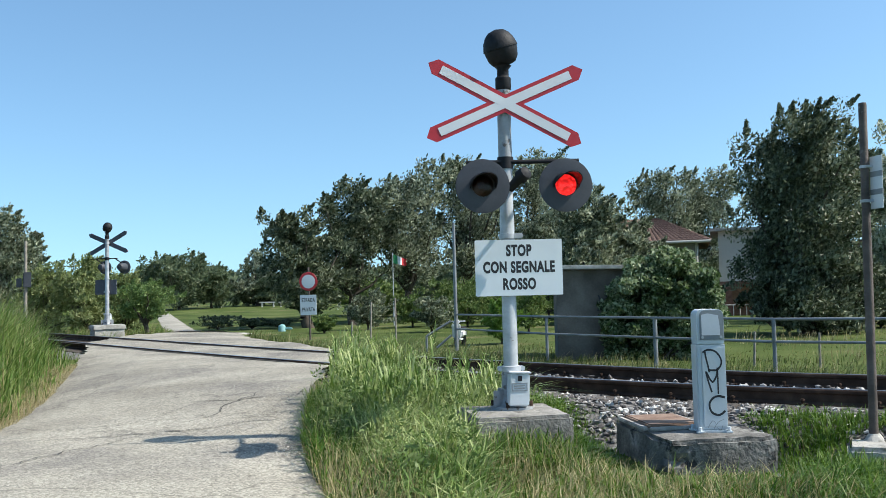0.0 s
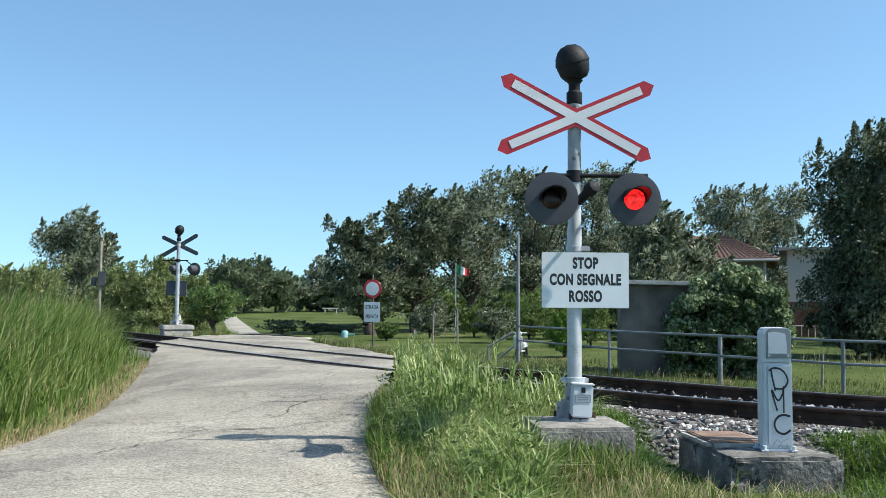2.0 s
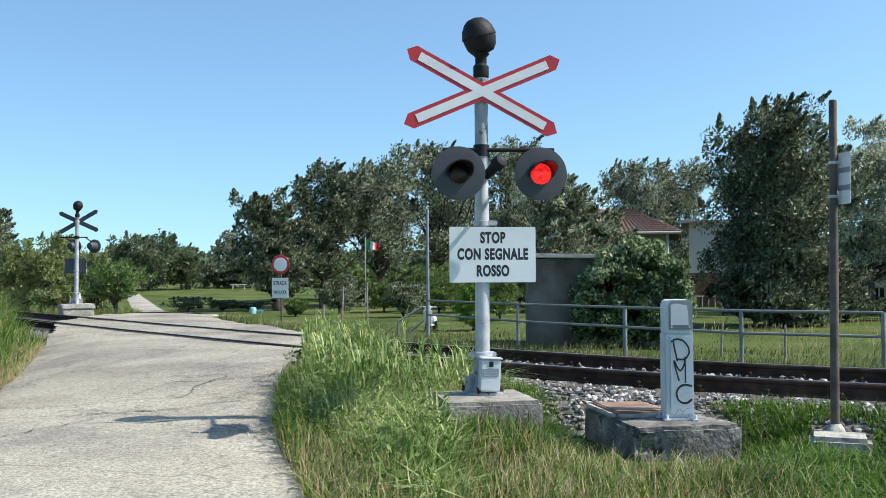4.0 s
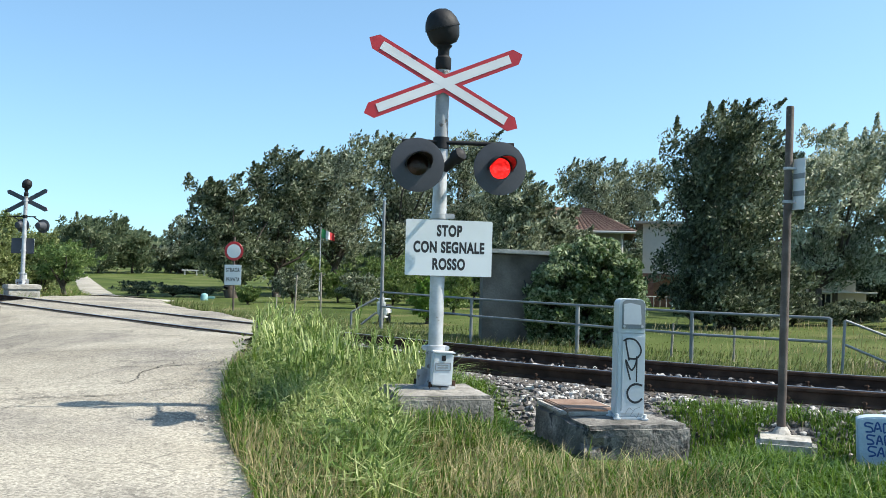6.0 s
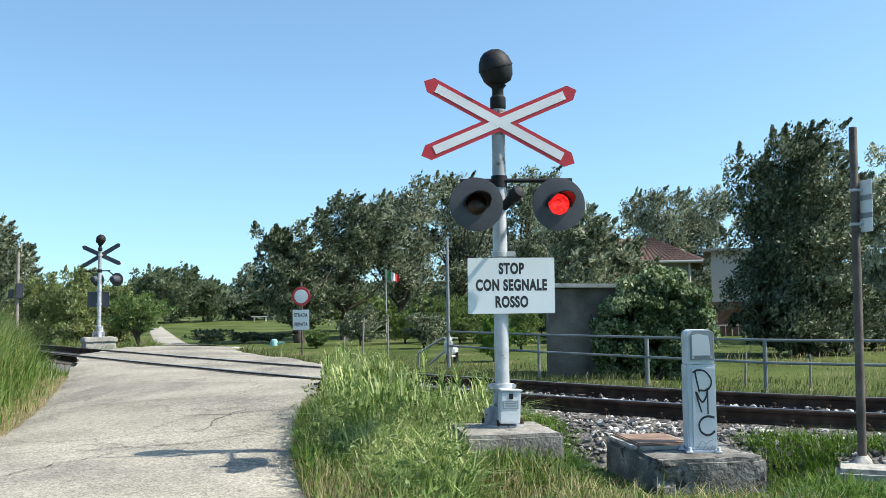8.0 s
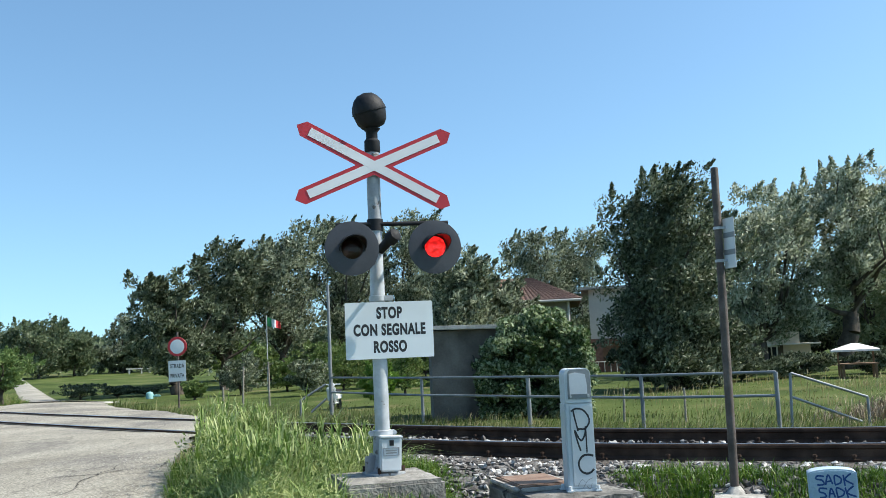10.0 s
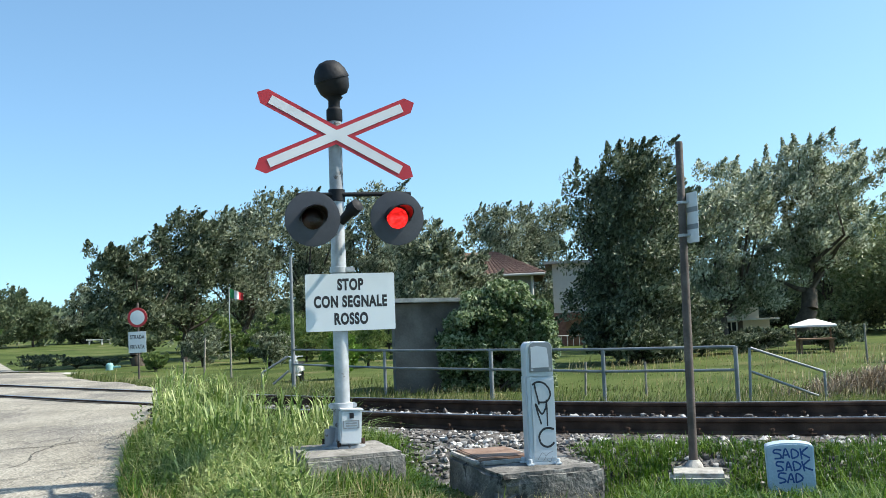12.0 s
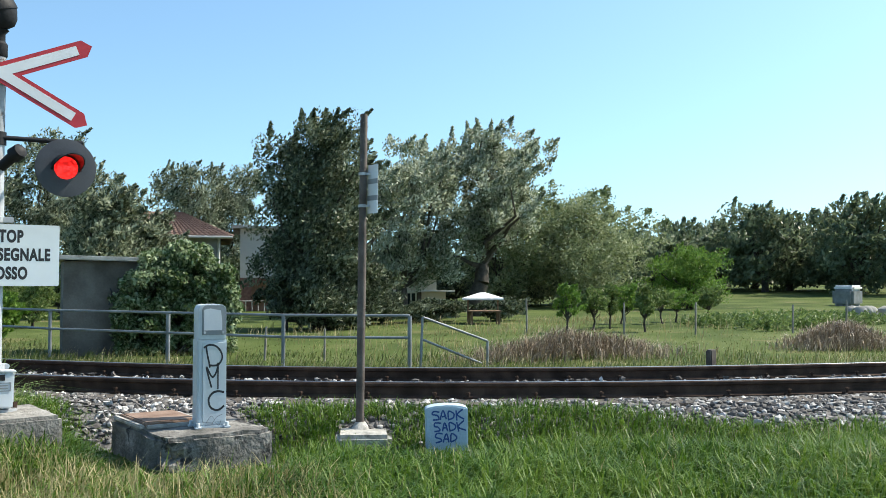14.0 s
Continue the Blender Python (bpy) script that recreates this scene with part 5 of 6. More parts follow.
    part("ledge", bm, M["plaster_white"], h)
    window(h, -0.8, 0.31, 0.62, 0.5, 0.72)
    window(h, 0.1, 0.31, 0.62, 0.5, 0.72)
    bm = bmesh.new()
    box(bm, (5.0, 6.0, 0.14), (-0.4, 2.5, 2.97), bevel=0.02)
    part("roof", bm, M["terracotta"], h)


build_shed()
build_house()


def build_gazebo():
    g = thing("garden_gazebo", pose(17.05, 29.5, -0.55, 0, 0, -30), "small garden gazebo with a white canvas roof", "gazebo")
    g.scale = (0.86, 0.86, 1.0)
    for x in (-0.62, 0.62):
        for y in (-0.55, 0.55):
            bm = bmesh.new()
            box(bm, (0.05, 0.05, 0.98), (x, y, 0.47), bevel=0.006)
            part("post", bm, M["brown_wood"], g)
    bm = bmesh.new()
    v = [bm.verts.new(p) for p in ((-0.85, -0.75, 0.92), (0.85, -0.75, 0.92), (0.85, 0.75, 0.92), (-0.85, 0.75, 0.92), (-0.12, 0, 1.12), (0.12, 0, 1.12))]
    w = [bm.verts.new((p.co.x, p.co.y, 0.86)) for p in v[:4]]
    bm.faces.new((v[0], v[1], v[5], v[4]))
    bm.faces.new((v[1], v[2], v[5]))
    bm.faces.new((v[2], v[3], v[4], v[5]))
    bm.faces.new((v[3], v[0], v[4]))
    for i in range(4):
        j = (i + 1) % 4
        bm.faces.new((w[i], w[j], v[j], v[i]))
    bmesh.ops.recalc_face_normals(bm, faces=bm.faces[:])
    part("canopy", bm, M["canvas"], g, "white canvas canopy", rounded=False)
    t = thing("garden_table", pose(16.6, 28.6, -0.55, 0, 0, -20), "brown wooden garden table under the trees", "table")
    bm = bmesh.new()
    box(bm, (1.1, 0.6, 0.05), (0, 0, 0.48), bevel=0.008)
    part("tabletop", bm, M["brown_wood"], t)
    for x in (-0.48, 0.48):
        for y in (-0.24, 0.24):
            bm = bmesh.new()
            box(bm, (0.06, 0.06, 0.47), (x, y, 0.225))
            part("leg", bm, M["brown_wood"], t)


build_gazebo()


# ---------------------------------------------------------------- small things
def build_flag():
    f = thing("flagpole", pose(-2.92, 44.9, -0.58), "thin flagpole with a green, white and red flag", "flag")
    bm = bmesh.new()
    tube(bm, (0, 0, 0), (0, 0, 3.5), 0.03, 0.02, seg=8)
    part("pole", bm, M["galvanised"], f)
    for k, c in enumerate(("flag_green", "flag_white", "flag_red")):
        rows = []
        for i in range(7):
            u = (k + i / 6) / 3
            x = 0.03 + 0.60 * u
            rows.append([(x, 0.10 * math.sin(u * 9) * u + t, 3.42 - 0.25 * u - v * (0.42 - 0.1 * u)) for v, t in ((0, 0), (0.5, 0.02), (1, 0))])
        me = strip_mesh("cloth", rows, M[c])
        ob = new("cloth", me)
        ob.parent = f
        ob["label"] = c.split("_")[1] + " stripe of waving cloth"
        sol = ob.modifiers.new("thick", "SOLIDIFY")
        sol.thickness = 0.006


def build_scooter():
    s = thing("parked_scooter", pose(0.1, 26.4, -0.56, 0, 0, 75), "white scooter parked behind the railing", "scooter")
    s.scale = (0.75, 0.75, 0.75)
    for x in (-0.5, 0.5):
        bm = bmesh.new()
        m = Matrix.Translation((x, 0, 0.22)) @ pose(0, 0, 0, 90)
        lathe(bm, [(0.13, -0.05), (0.20, -0.055), (0.22, -0.03), (0.22, 0.03), (0.20, 0.055), (0.13, 0.05)], m, seg=24)
        w = part("wheel", bm, M["rubber"], s)
        bm = bmesh.new()
        lathe(bm, [(0.125, -0.03), (0.13, 0.03)], m, seg=20)
        part("rim", bm, M["galvanised"], w)
    bm = bmesh.new()
    box(bm, (0.75, 0.26, 0.3), (0.22, 0, 0.5), bevel=0.08)
    box(bm, (0.5, 0.28, 0.06), (-0.2, 0, 0.3), bevel=0.02)
    box(bm, (0.1, 0.34, 0.55), (-0.48, 0, 0.62), Matrix.Rotation(-0.3, 3, "Y"), 0.04)
    part("body", bm, M["white_body"], s)
    bm = bmesh.new()
    box(bm, (0.7, 0.27, 0.1), (0.2, 0, 0.7), bevel=0.04)
    part("seat", bm, M["rubber"], s)
    bm = bmesh.new()
    tube(bm, (-0.42, -0.32, 0.97), (-0.42, 0.32, 0.97), 0.02, seg=8)
    tube(bm, (-0.44, 0, 0.9), (-0.42, 0, 0.97), 0.05, seg=8)
    box(bm, (0.14, 0.24, 0.16), (-0.47, 0, 0.95), bevel=0.04)
    part("handlebar", bm, M["white_body"], s)


def wooden_post(x, y, h, r, mat="grey_wood", label="thin weathered wooden stake in the grass", group="stakes"):
    z = float(ground_height([x], [y])[0])
    bm = bmesh.new()
    tube(bm, (0, 0, -0.08), (0.01, 0, h), r, r * 0.85, seg=8)
    ob = part("stake", bm, M[mat])
    ob.matrix_world = pose(x, y, z, 0, random.Random(x).uniform(-2, 2))
    tagged(ob, label, "stake", group)


build_flag()
build_scooter()
for x, y, h, r in ((-2.7, 29.9, 1.25, 0.03), (-1.9, 29.95, 1.35, 0.03), (-3.0, 27.3, 0.7, 0.03), (5.35, 17.2, 0.62, 0.025), (6.3, 16.6, 0.62, 0.025),
                   (16.9, 21.3, 0.9, 0.03), (18.6, 20.3, 0.9, 0.03), (21.6, 19.6, 0.8, 0.03), (24.3, 20.0, 0.9, 0.03), (27.6, 19.4, 0.8, 0.03), (14.9, 23.2, 1.0, 0.03)):
    wooden_post(x, y, h, r)


def utility_pole():
    p = thing("utility_pole", pose(-14.3, 31.4, -0.2, 0, 0.4, 20), "thin weathered pole with a small grey box", "pole")
    bm = bmesh.new()
    tube(bm, (0, 0, -0.3), (0, 0, 3.25), 0.065, 0.05, seg=10)
    part("pole", bm, M["grey_wood"], p)
    bm = bmesh.new()
    box(bm, (0.24, 0.2, 0.5), (0.06, -0.1, 1.95), bevel=0.02)
    box(bm, (0.16, 0.16, 0.3), (-0.2, 0.0, 1.85), bevel=0.02)
    part("box", bm, M["board_paint"], p)


def turquoise_cap():
    x, y = -7.5, 40.9
    z = float(ground_height([x], [y])[0])
    bm = bmesh.new()
    lathe(bm, [(0.16, -0.05), (0.16, 0.2), (0.12, 0.27), (0.05, 0.3)], seg=16)
    box(bm, (0.5, 0.12, 0.1), (0.2, 0, 0.12), bevel=0.03)
    ob = part("water_valve", bm, M["turquoise"])
    ob.matrix_world = pose(x, y, z)
    tagged(ob, "small turquoise pipe fitting by the farm track", "pipe fitting")


def water_tank():
    t = thing("garden_tank", pose(46.4, 38.2, -0.5, 0, 0, 20), "white-topped grey tank standing in the garden", "tank")
    bm = bmesh.new()
    box(bm, (1.7, 1.2, 1.0), (0, 0, 0.55), bevel=0.15)
    part("tank", bm, M["fence_steel"], t)
    bm = bmesh.new()
    box(bm, (1.5, 1.15, 0.3), (0.1, 0, 1.1), bevel=0.1)
    part("cover", bm, M["canvas"], t)
    s = thing("rubbish_heap", pose(33.5, 26.6, -0.5), "heap of pale stones and bags in the garden", "heap")
    rng = random.Random(8)
    for k in range(7):
        bm = bmesh.new()
        bmesh.ops.create_icosphere(bm, subdivisions=2, radius=0.3)
        for v in bm.verts:
            v.co *= 1 + 0.3 * noise.noise(v.co * 3 + Vector((k, 0, 0)))
        o = part("bag", bm, M["plaster_grey"], s)
        o.location = (rng.uniform(-0.8, 0.8), rng.uniform(-0.4, 0.4), 0.18)


def far_bench():
    for k, x in enumerate((-16.6, -15.0, -13.5)):
        y = 84 + 0.4 * k
        z = float(ground_height([x], [y])[0])
        b = thing("field_bench", pose(x, y, z, 0, 0, 5), "pale wooden bench at the edge of the field", "bench", "benches")
        bm = bmesh.new()
        box(bm, (1.5, 0.4, 0.10), (0, 0, 0.42))
        part("seat", bm, M["plaster_white"], b)
        for s in (-0.5, 0.5):
            bm = bmesh.new()
            box(bm, (0.10, 0.35, 0.42), (s, 0, 0.2))
            part("leg", bm, M["plaster_white"], b)


utility_pole()
turquoise_cap()
water_tank()
far_bench()


def line_stump():
    bm = bmesh.new()
    box(bm, (0.13, 0.1, 0.55), (0, 0, 0.27), bevel=0.015)
    ob = part("marker_stump", bm, M["brown_post"])
    ob.matrix_world = pose(9.7, 10.2, -0.55, 0, 0, 12)
    tagged(ob, "short dark post beyond the track", "post")


line_stump()


# ---------------------------------------------------------------- trees and bushes
def leaf_cards(rng, centres, spread, count, size, up=0.3, wind=0.35, slim=0.42):
    """Small pointed leaves round clump centres, as an array (n, 4, 3)."""
    k = len(centres)
    idx = rng.integers(0, k, count)
    d = rng.normal(size=(count, 3))
    d /= np.linalg.norm(d, axis=1)[:, None]
    rad = rng.random(count) ** 0.45
    p = centres[idx] + d * (rad * 1.0)[:, None] * spread[idx]
    ax = d * 0.5 + rng.normal(size=(count, 3)) * 0.6 + np.array([wind, 0, up])
    ax /= np.linalg.norm(ax, axis=1)[:, None]
    side = np.cross(ax, rng.normal(size=(count, 3)))
    side /= np.linalg.norm(side, axis=1)[:, None] + 1e-9
    s = size * rng.uniform(0.6, 1.4, count)[:, None]
    a = p - ax * s
    b = p + ax * s
    w = side * s * slim
    m = p - ax * s * 0.1
    return np.stack([a, m + w, b, m - w], 1)


def limb(bm, a, b, r0, r1, rng, bends=3, seg=7):
    pts = [np.array(a)]
    for k in range(1, bends + 1):
        q = np.array(a) + (np.array(b) - np.array(a)) * k / bends
        if k < bends:
            q = q + rng.normal(size=3) * np.linalg.norm(np.array(b) - np.array(a)) * 0.05
        pts.append(q)
    for i in range(bends):
        f0, f1 = i / bends, (i + 1) / bends
        tube(bm, pts[i], pts[i + 1], r0 + (r1 - r0) * f0, r0 + (r1 - r0) * f1, seg=seg, caps=(i == bends - 1))


def tree(name, x, y, top, width, low, mat, label, category="tree", clumps=46, leaves=9000, size=0.13, seed=1, lean=0.12, group="trees", trunk=0.2, base=None, droop=0.0, spiky=1.0, fill=1.42):
    """A tapered trunk with limbs and a ragged crown of small leaves. top: height of its tip above the camera line's zero; low: where leaves begin."""
    rng = np.random.default_rng(seed)
    z0 = float(ground_height([x], [y])[0]) - 0.03 if base is None else base
    h = top - z0
    t = thing(name, pose(x, y, z0), label, category, group)
    clumps *= 3
    lo = max(low - z0, 0.02)
    c = np.empty((clumps, 3))
    # boughs give the crown its lobes, clumps of leaves gather round them
    boughs = 9
    bz = (np.arange(boughs) + rng.uniform(0.1, 0.9, boughs)) / boughs
    bulk = np.sin(math.pi * np.clip(0.14 + 0.76 * bz, 0, 1)) ** 0.65
    if low < 0.1:
        bulk = np.maximum(bulk, 0.85 - 0.5 * bz ** 3)
    ba = rng.uniform(0, 2 * math.pi) + np.arange(boughs) * 2.4 + rng.normal(0, 0.3, boughs)
    br = width / 2 * bulk * rng.uniform(0.25, 0.62, boughs)
    bough = np.stack([br * np.cos(ba), br * np.sin(ba), lo + (h - lo) * (0.10 + 0.72 * bz)], 1)
    pick = rng.integers(0, boughs, clumps)
    off = rng.normal(size=(clumps, 3)) * np.stack([0.105 * width * (0.6 + bulk), 0.105 * width * (0.6 + bulk), np.full(boughs, 0.075 * (h - lo))], 1)[pick]
    c = bough[pick] + off
    c[:, 2] += 0.25 * np.hypot(off[:, 0], off[:, 1])
    c[:, 2] = np.clip(c[:, 2], lo + 0.03 * (h - lo), lo + 0.95 * (h - lo))
    zc = c[:, 2].copy()
    a = np.arctan2(c[:, 1], c[:, 0])
    c[:, 0] += lean * zc
    sp = np.stack([rng.uniform(0.055, 0.12, clumps) * width, rng.uniform(0.055, 0.12, clumps) * width, rng.uniform(0.035, 0.085, clumps) * (h - lo) * spiky], 1)
    sp *= fill
    leaves, size = int(leaves * 1.5), size * 0.72
    v = leaf_cards(rng, c, sp, leaves, size, up=0.65 - droop * 1.5, wind=0.45)
    # twigs that stick out of the outline
    k = max(16, clumps // 3)
    outer = np.argsort(-(np.hypot(c[:, 0] - lean * zc, c[:, 1]) / (width / 2) + (zc / h) ** 2))[:k]
    way = np.stack([np.cos(a[outer]) * 0.45 + 0.55, np.sin(a[outer]) * 0.45, np.full(k, 0.75)], 1) + rng.normal(size=(k, 3)) * 0.2
    way /= np.linalg.norm(way, axis=1)[:, None]
    many = 6
    reach = np.tile(np.linspace(0.15, 1.0, many), k)
    long = np.repeat(rng.uniform(0.03, 0.085, k) * min(h, 1.6 * width), many)
    tips = np.repeat(c[outer] + way * sp[outer] * 0.6, many, 0) + np.repeat(way, many, 0) * (reach * long)[:, None]
    thin = np.repeat((0.03 * width * (1.15 - np.linspace(0.15, 1.0, many)))[None], k, 0).ravel()
    v2 = leaf_cards(rng, tips, np.stack([thin, thin, thin * 1.3], 1), leaves // 4, size, up=0.7, wind=0.7)
    crown = new("crown", quads("crown", np.concatenate([v, v2]), mat))
    crown.parent = t
    bm = bmesh.new()
    fork = np.array([lean * lo * 0.5, 0, max(lo * 0.9, h * 0.16)])
    limb(bm, (0, 0, -0.1), fork, trunk * 1.15, trunk * 0.8, rng, 3, 10)
    for i in rng.permutation(clumps)[:min(clumps, 22)]:
        limb(bm, fork + rng.normal(size=3) * 0.03, c[i], trunk * rng.uniform(0.25, 0.5), trunk * 0.05, rng, 3, 6)
    part("trunk", bm, M["bark"], t)
    return t


POP = "tall poplar with dark grey-green windblown leaves"
# row of poplars beyond the meadow
tree("poplar_tree", -6.9, 44.6, 4.9, 4.0, 0.9, M["poplar_dark"], POP, seed=11, clumps=44, leaves=11000, lean=-0.12, trunk=0.26, group="poplars")
tree("poplar_tree", -5.2, 47.8, 6.75, 4.0, 1.0, M["poplar_dark"], POP, seed=12, clumps=52, leaves=12000, lean=0.02, group="poplars")
tree("poplar_tree", -2.5, 50.0, 7.9, 4.4, 1.2, M["poplar"], POP, seed=13, clumps=54, leaves=13000, lean=0.06, group="poplars")
tree("poplar_tree", 0.5, 52.0, 8.7, 4.4, 1.7, M["poplar"], POP, seed=14, clumps=50, leaves=12000, lean=0.07, group="poplars", trunk=0.25)
tree("poplar_tree", 3.9, 53.6, 9.1, 4.4, 1.9, M["poplar"], POP, seed=15, clumps=46, leaves=11000, lean=0.08, group="poplars", trunk=0.25)
tree("poplar_tree", 5.5, 40.5, 5.2, 3.6, 0.2, M["poplar"], POP, seed=16, clumps=46, leaves=11000, lean=0.08, group="poplars")
tree("poplar_tree", 7.5, 42.3, 4.0, 2.6, 0.3, M["poplar"], POP, seed=17, clumps=40, leaves=9000, lean=0.08, group="poplars")
tree("poplar_tree", 12.9, 61.0, 9.1, 4.6, 1.6, M["poplar"], POP, seed=18, clumps=44, leaves=11000, lean=0.08, group="poplars")
tree("poplar_tree", 16.2, 62.3, 9.0, 4.6, 1.6, M["poplar"], POP, seed=19, clumps=44, leaves=11000, lean=0.08, group="poplars")
tree("poplar_tree", 7.6, 60.5, 8.0, 4.2, 1.0, M["poplar"], POP, seed=20, clumps=40, leaves=9000, lean=0.06, group="poplars")
# big dark tree and its neighbours on the garden side
tree("dense_dark_tree", 10.4, 28.0, 6.1, 3.8, -0.5, M["poplar_dark"], "dense dark green tree leafed down to the grass", seed=21, clumps=95, leaves=46000, size=0.088, lean=0.04, trunk=0.3, group="garden trees")
tree("poplar_tree", 17.0, 36.4, 7.2, 6.0, 0.7, M["poplar_pale"], POP + " beside a house", seed=27, clumps=64, leaves=24000, size=0.11, lean=0.08, trunk=0.3, group="garden trees", fill=1.05)
tree("poplar_tree", 20.3, 35.5, 7.8, 5.2, 1.9, M["poplar_pale"], "leaning poplar with pale windblown leaves", seed=23, clumps=60, leaves=22000, size=0.11, lean=0.14, trunk=0.36, group="garden trees", fill=1.0)
tree("willow_tree", 31.6, 45.0, 6.2, 8.4, -0.5, M["willow"], "broad soft grey-green willow", seed=24, clumps=90, leaves=26000, size=0.13, lean=0.03, group="garden trees", droop=0.4)
tree("willow_tree", 28.0, 46.5, 6.0, 6.0, -0.5, M["willow"], "broad soft grey-green willow", seed=25, clumps=60, leaves=15000, size=0.13, lean=0.03, group="garden trees", droop=0.4)
tree("round_bush", 34.9, 38.7, 2.8, 3.4, -0.45, M["bright_leaf"], "round bright green bush in the garden", "bush", seed=26, clumps=70, leaves=15000, size=0.09, lean=0.0, group="bushes", fill=1.8)
# far dark woodland edge
FAR = "dark green tree at the far edge of the garden"
for i, (x, y, top, w) in enumerate(((58.5, 76, 6.6, 7), (64.0, 71, 7.0, 8), (67.5, 66, 6.2, 6), (61.5, 59.0, 8.1, 6.8), (65.5, 60, 6.6, 6), (69.5, 58, 6.2, 6), (62.5, 50.5, 8.0, 6.2), (66.5, 46, 7.4, 7), (69, 40, 7.2, 8), (56.0, 67, 5.2, 7), (60, 63, 5.0, 7), (66, 54, 5.4, 6), (72, 33, 7.6, 8), (75, 25, 7.4, 9))):
    tree("far_tree", x, y, top, w * 1.25, -0.6, M["far_leaf"], FAR, seed=40 + i, clumps=46, leaves=4600, size=0.31, lean=0.02, group="woodland edge", trunk=0.3)
# left side
for i, (x, y, top, w, name, mat, label) in enumerate((
        (-23.9, 82, 5.3, 5.0, "far_tree", "far_leaf", "round dark green tree beyond the meadow"), (-26.4, 84, 4.3, 3.6, "far_tree", "far_leaf", "round dark green tree beyond the meadow"),
        (-21.6, 84, 4.1, 3.6, "far_tree", "far_leaf", "round dark green tree beyond the meadow"), (-19.2, 88, 2.7, 3.4, "far_bush", "poplar", "grey-green bush beyond the meadow"),
        (-16.9, 88, 3.0, 4.6, "far_bush", "far_leaf", "dark green bush beyond the meadow"), (-13.9, 90, 2.7, 4.4, "far_bush", "far_leaf", "dark green bush beyond the meadow"),
        (-11.0, 91, 2.9, 4.4, "far_bush", "bush_leaf", "green bush beyond the meadow"), (-29.5, 86, 2.6, 5.0, "far_bush", "bush_leaf", "green bush beyond the meadow"))):
    tree(name, x, y, top, w, -0.4, M[mat], label, "tree" if name == "far_tree" else "bush", seed=60 + i, clumps=40, leaves=5000, size=0.2, lean=0.0, group="meadow trees", trunk=0.12, fill=1.9)
tree("sparse_tree", -18.4, 88, 5.7, 3.6, 1.0, M["poplar"], "half-dead tree with bare upper branches", seed=63, clumps=20, leaves=3800, size=0.16, lean=0.06, group="meadow trees", trunk=0.25)
tree("willow_tree", -21.7, 45.1, 5.3, 3.6, 0.2, M["poplar"], "pale grey-green willow behind the reeds", seed=66, clumps=50, leaves=15000, size=0.12, lean=0.02, group="meadow trees", fill=1.7)
for i, (x, y, top, w) in enumerate(((-13.7, 35.2, 2.75, 2.2), (-15.3, 35.0, 2.5, 2.0), (-17.6, 33.4, 2.5, 2.2), (-19.4, 32.6, 2.7, 2.4), (-12.5, 36.0, 2.0, 1.8), (-21.5, 32.0, 2.6, 2.4))):
    tree("elder_bush", x, y, top, w, -0.3, M["elder_leaf"], "leafy green elder bush behind the reeds", "bush", seed=70 + i, clumps=40, leaves=6000, size=0.09, lean=0.0, group="bushes", trunk=0.08, fill=1.6)
tree("fig_bush", -10.35, 31.6, 1.6, 1.8, 0.2, M["fig_leaf"], "small round-crowned tree beside the farm track", "tree", seed=80, clumps=34, leaves=5000, size=0.08, lean=0.0, group="bushes", trunk=0.09)
for i, (x, y, top, w) in enumerate(((-20.6, 56, 2.4, 3.0), (-19.0, 57, 2.0, 2.4), (-23.5, 55, 2.4, 3.0))):
    tree("hedge_bush", x, y, top, w, -0.2, M["bush_leaf"], "green hedge bush along the farm track", "bush", seed=84 + i, clumps=34, leaves=5000, size=0.13, lean=0.0, group="bushes", trunk=0.08)
# undergrowth behind the poplars
for i in range(13):
    tree("undergrowth_bush", -9.5 + 2.9 * i, 60 + 2.5 * math.sin(i * 1.7), 2.2 + 0.5 * math.sin(i * 2.3), 4.4, -0.3, M["bush_leaf" if i % 3 else "far_leaf"], "green undergrowth behind the poplar row", "bush", seed=140 + i, clumps=26, leaves=1900, size=0.2, lean=0.0, group="bushes", trunk=0.06)
# shrubs in front of the poplars
for i, (x, y, top, w, m) in enumerate(((-3.7, 39.9, 1.2, 1.7, "poplar"), (-1.9, 41.5, 0.9, 1.9, "bush_leaf"), (-0.6, 42.5, 1.5, 2.2, "bush_leaf"), (0.6, 45, 1.6, 2.4, "bush_leaf"), (-0.9, 36.0, 0.8, 1.6, "poplar"),
                                       (1.3, 26.6, 0.85, 0.95, "bright_leaf"), (0.5, 40, 1.2, 2.0, "bush_leaf"), (2.5, 33, 1.0, 1.6, "bush_leaf"), (-5.2, 37.5, 0.2, 0.9, "bush_leaf"), (2.2, 46.5, 2.0, 2.6, "bush_leaf"), (4.6, 47, 1.9, 2.6, "bush_leaf"))):
    tree("shrub", x, y, top, w, -0.45, M[m], "green shrub in the rough grass" if m != "poplar" else "grey-green shrub in the rough grass", "bush", seed=90 + i, clumps=30, leaves=3000, size=0.08, lean=0.03, group="bushes", trunk=0.05)
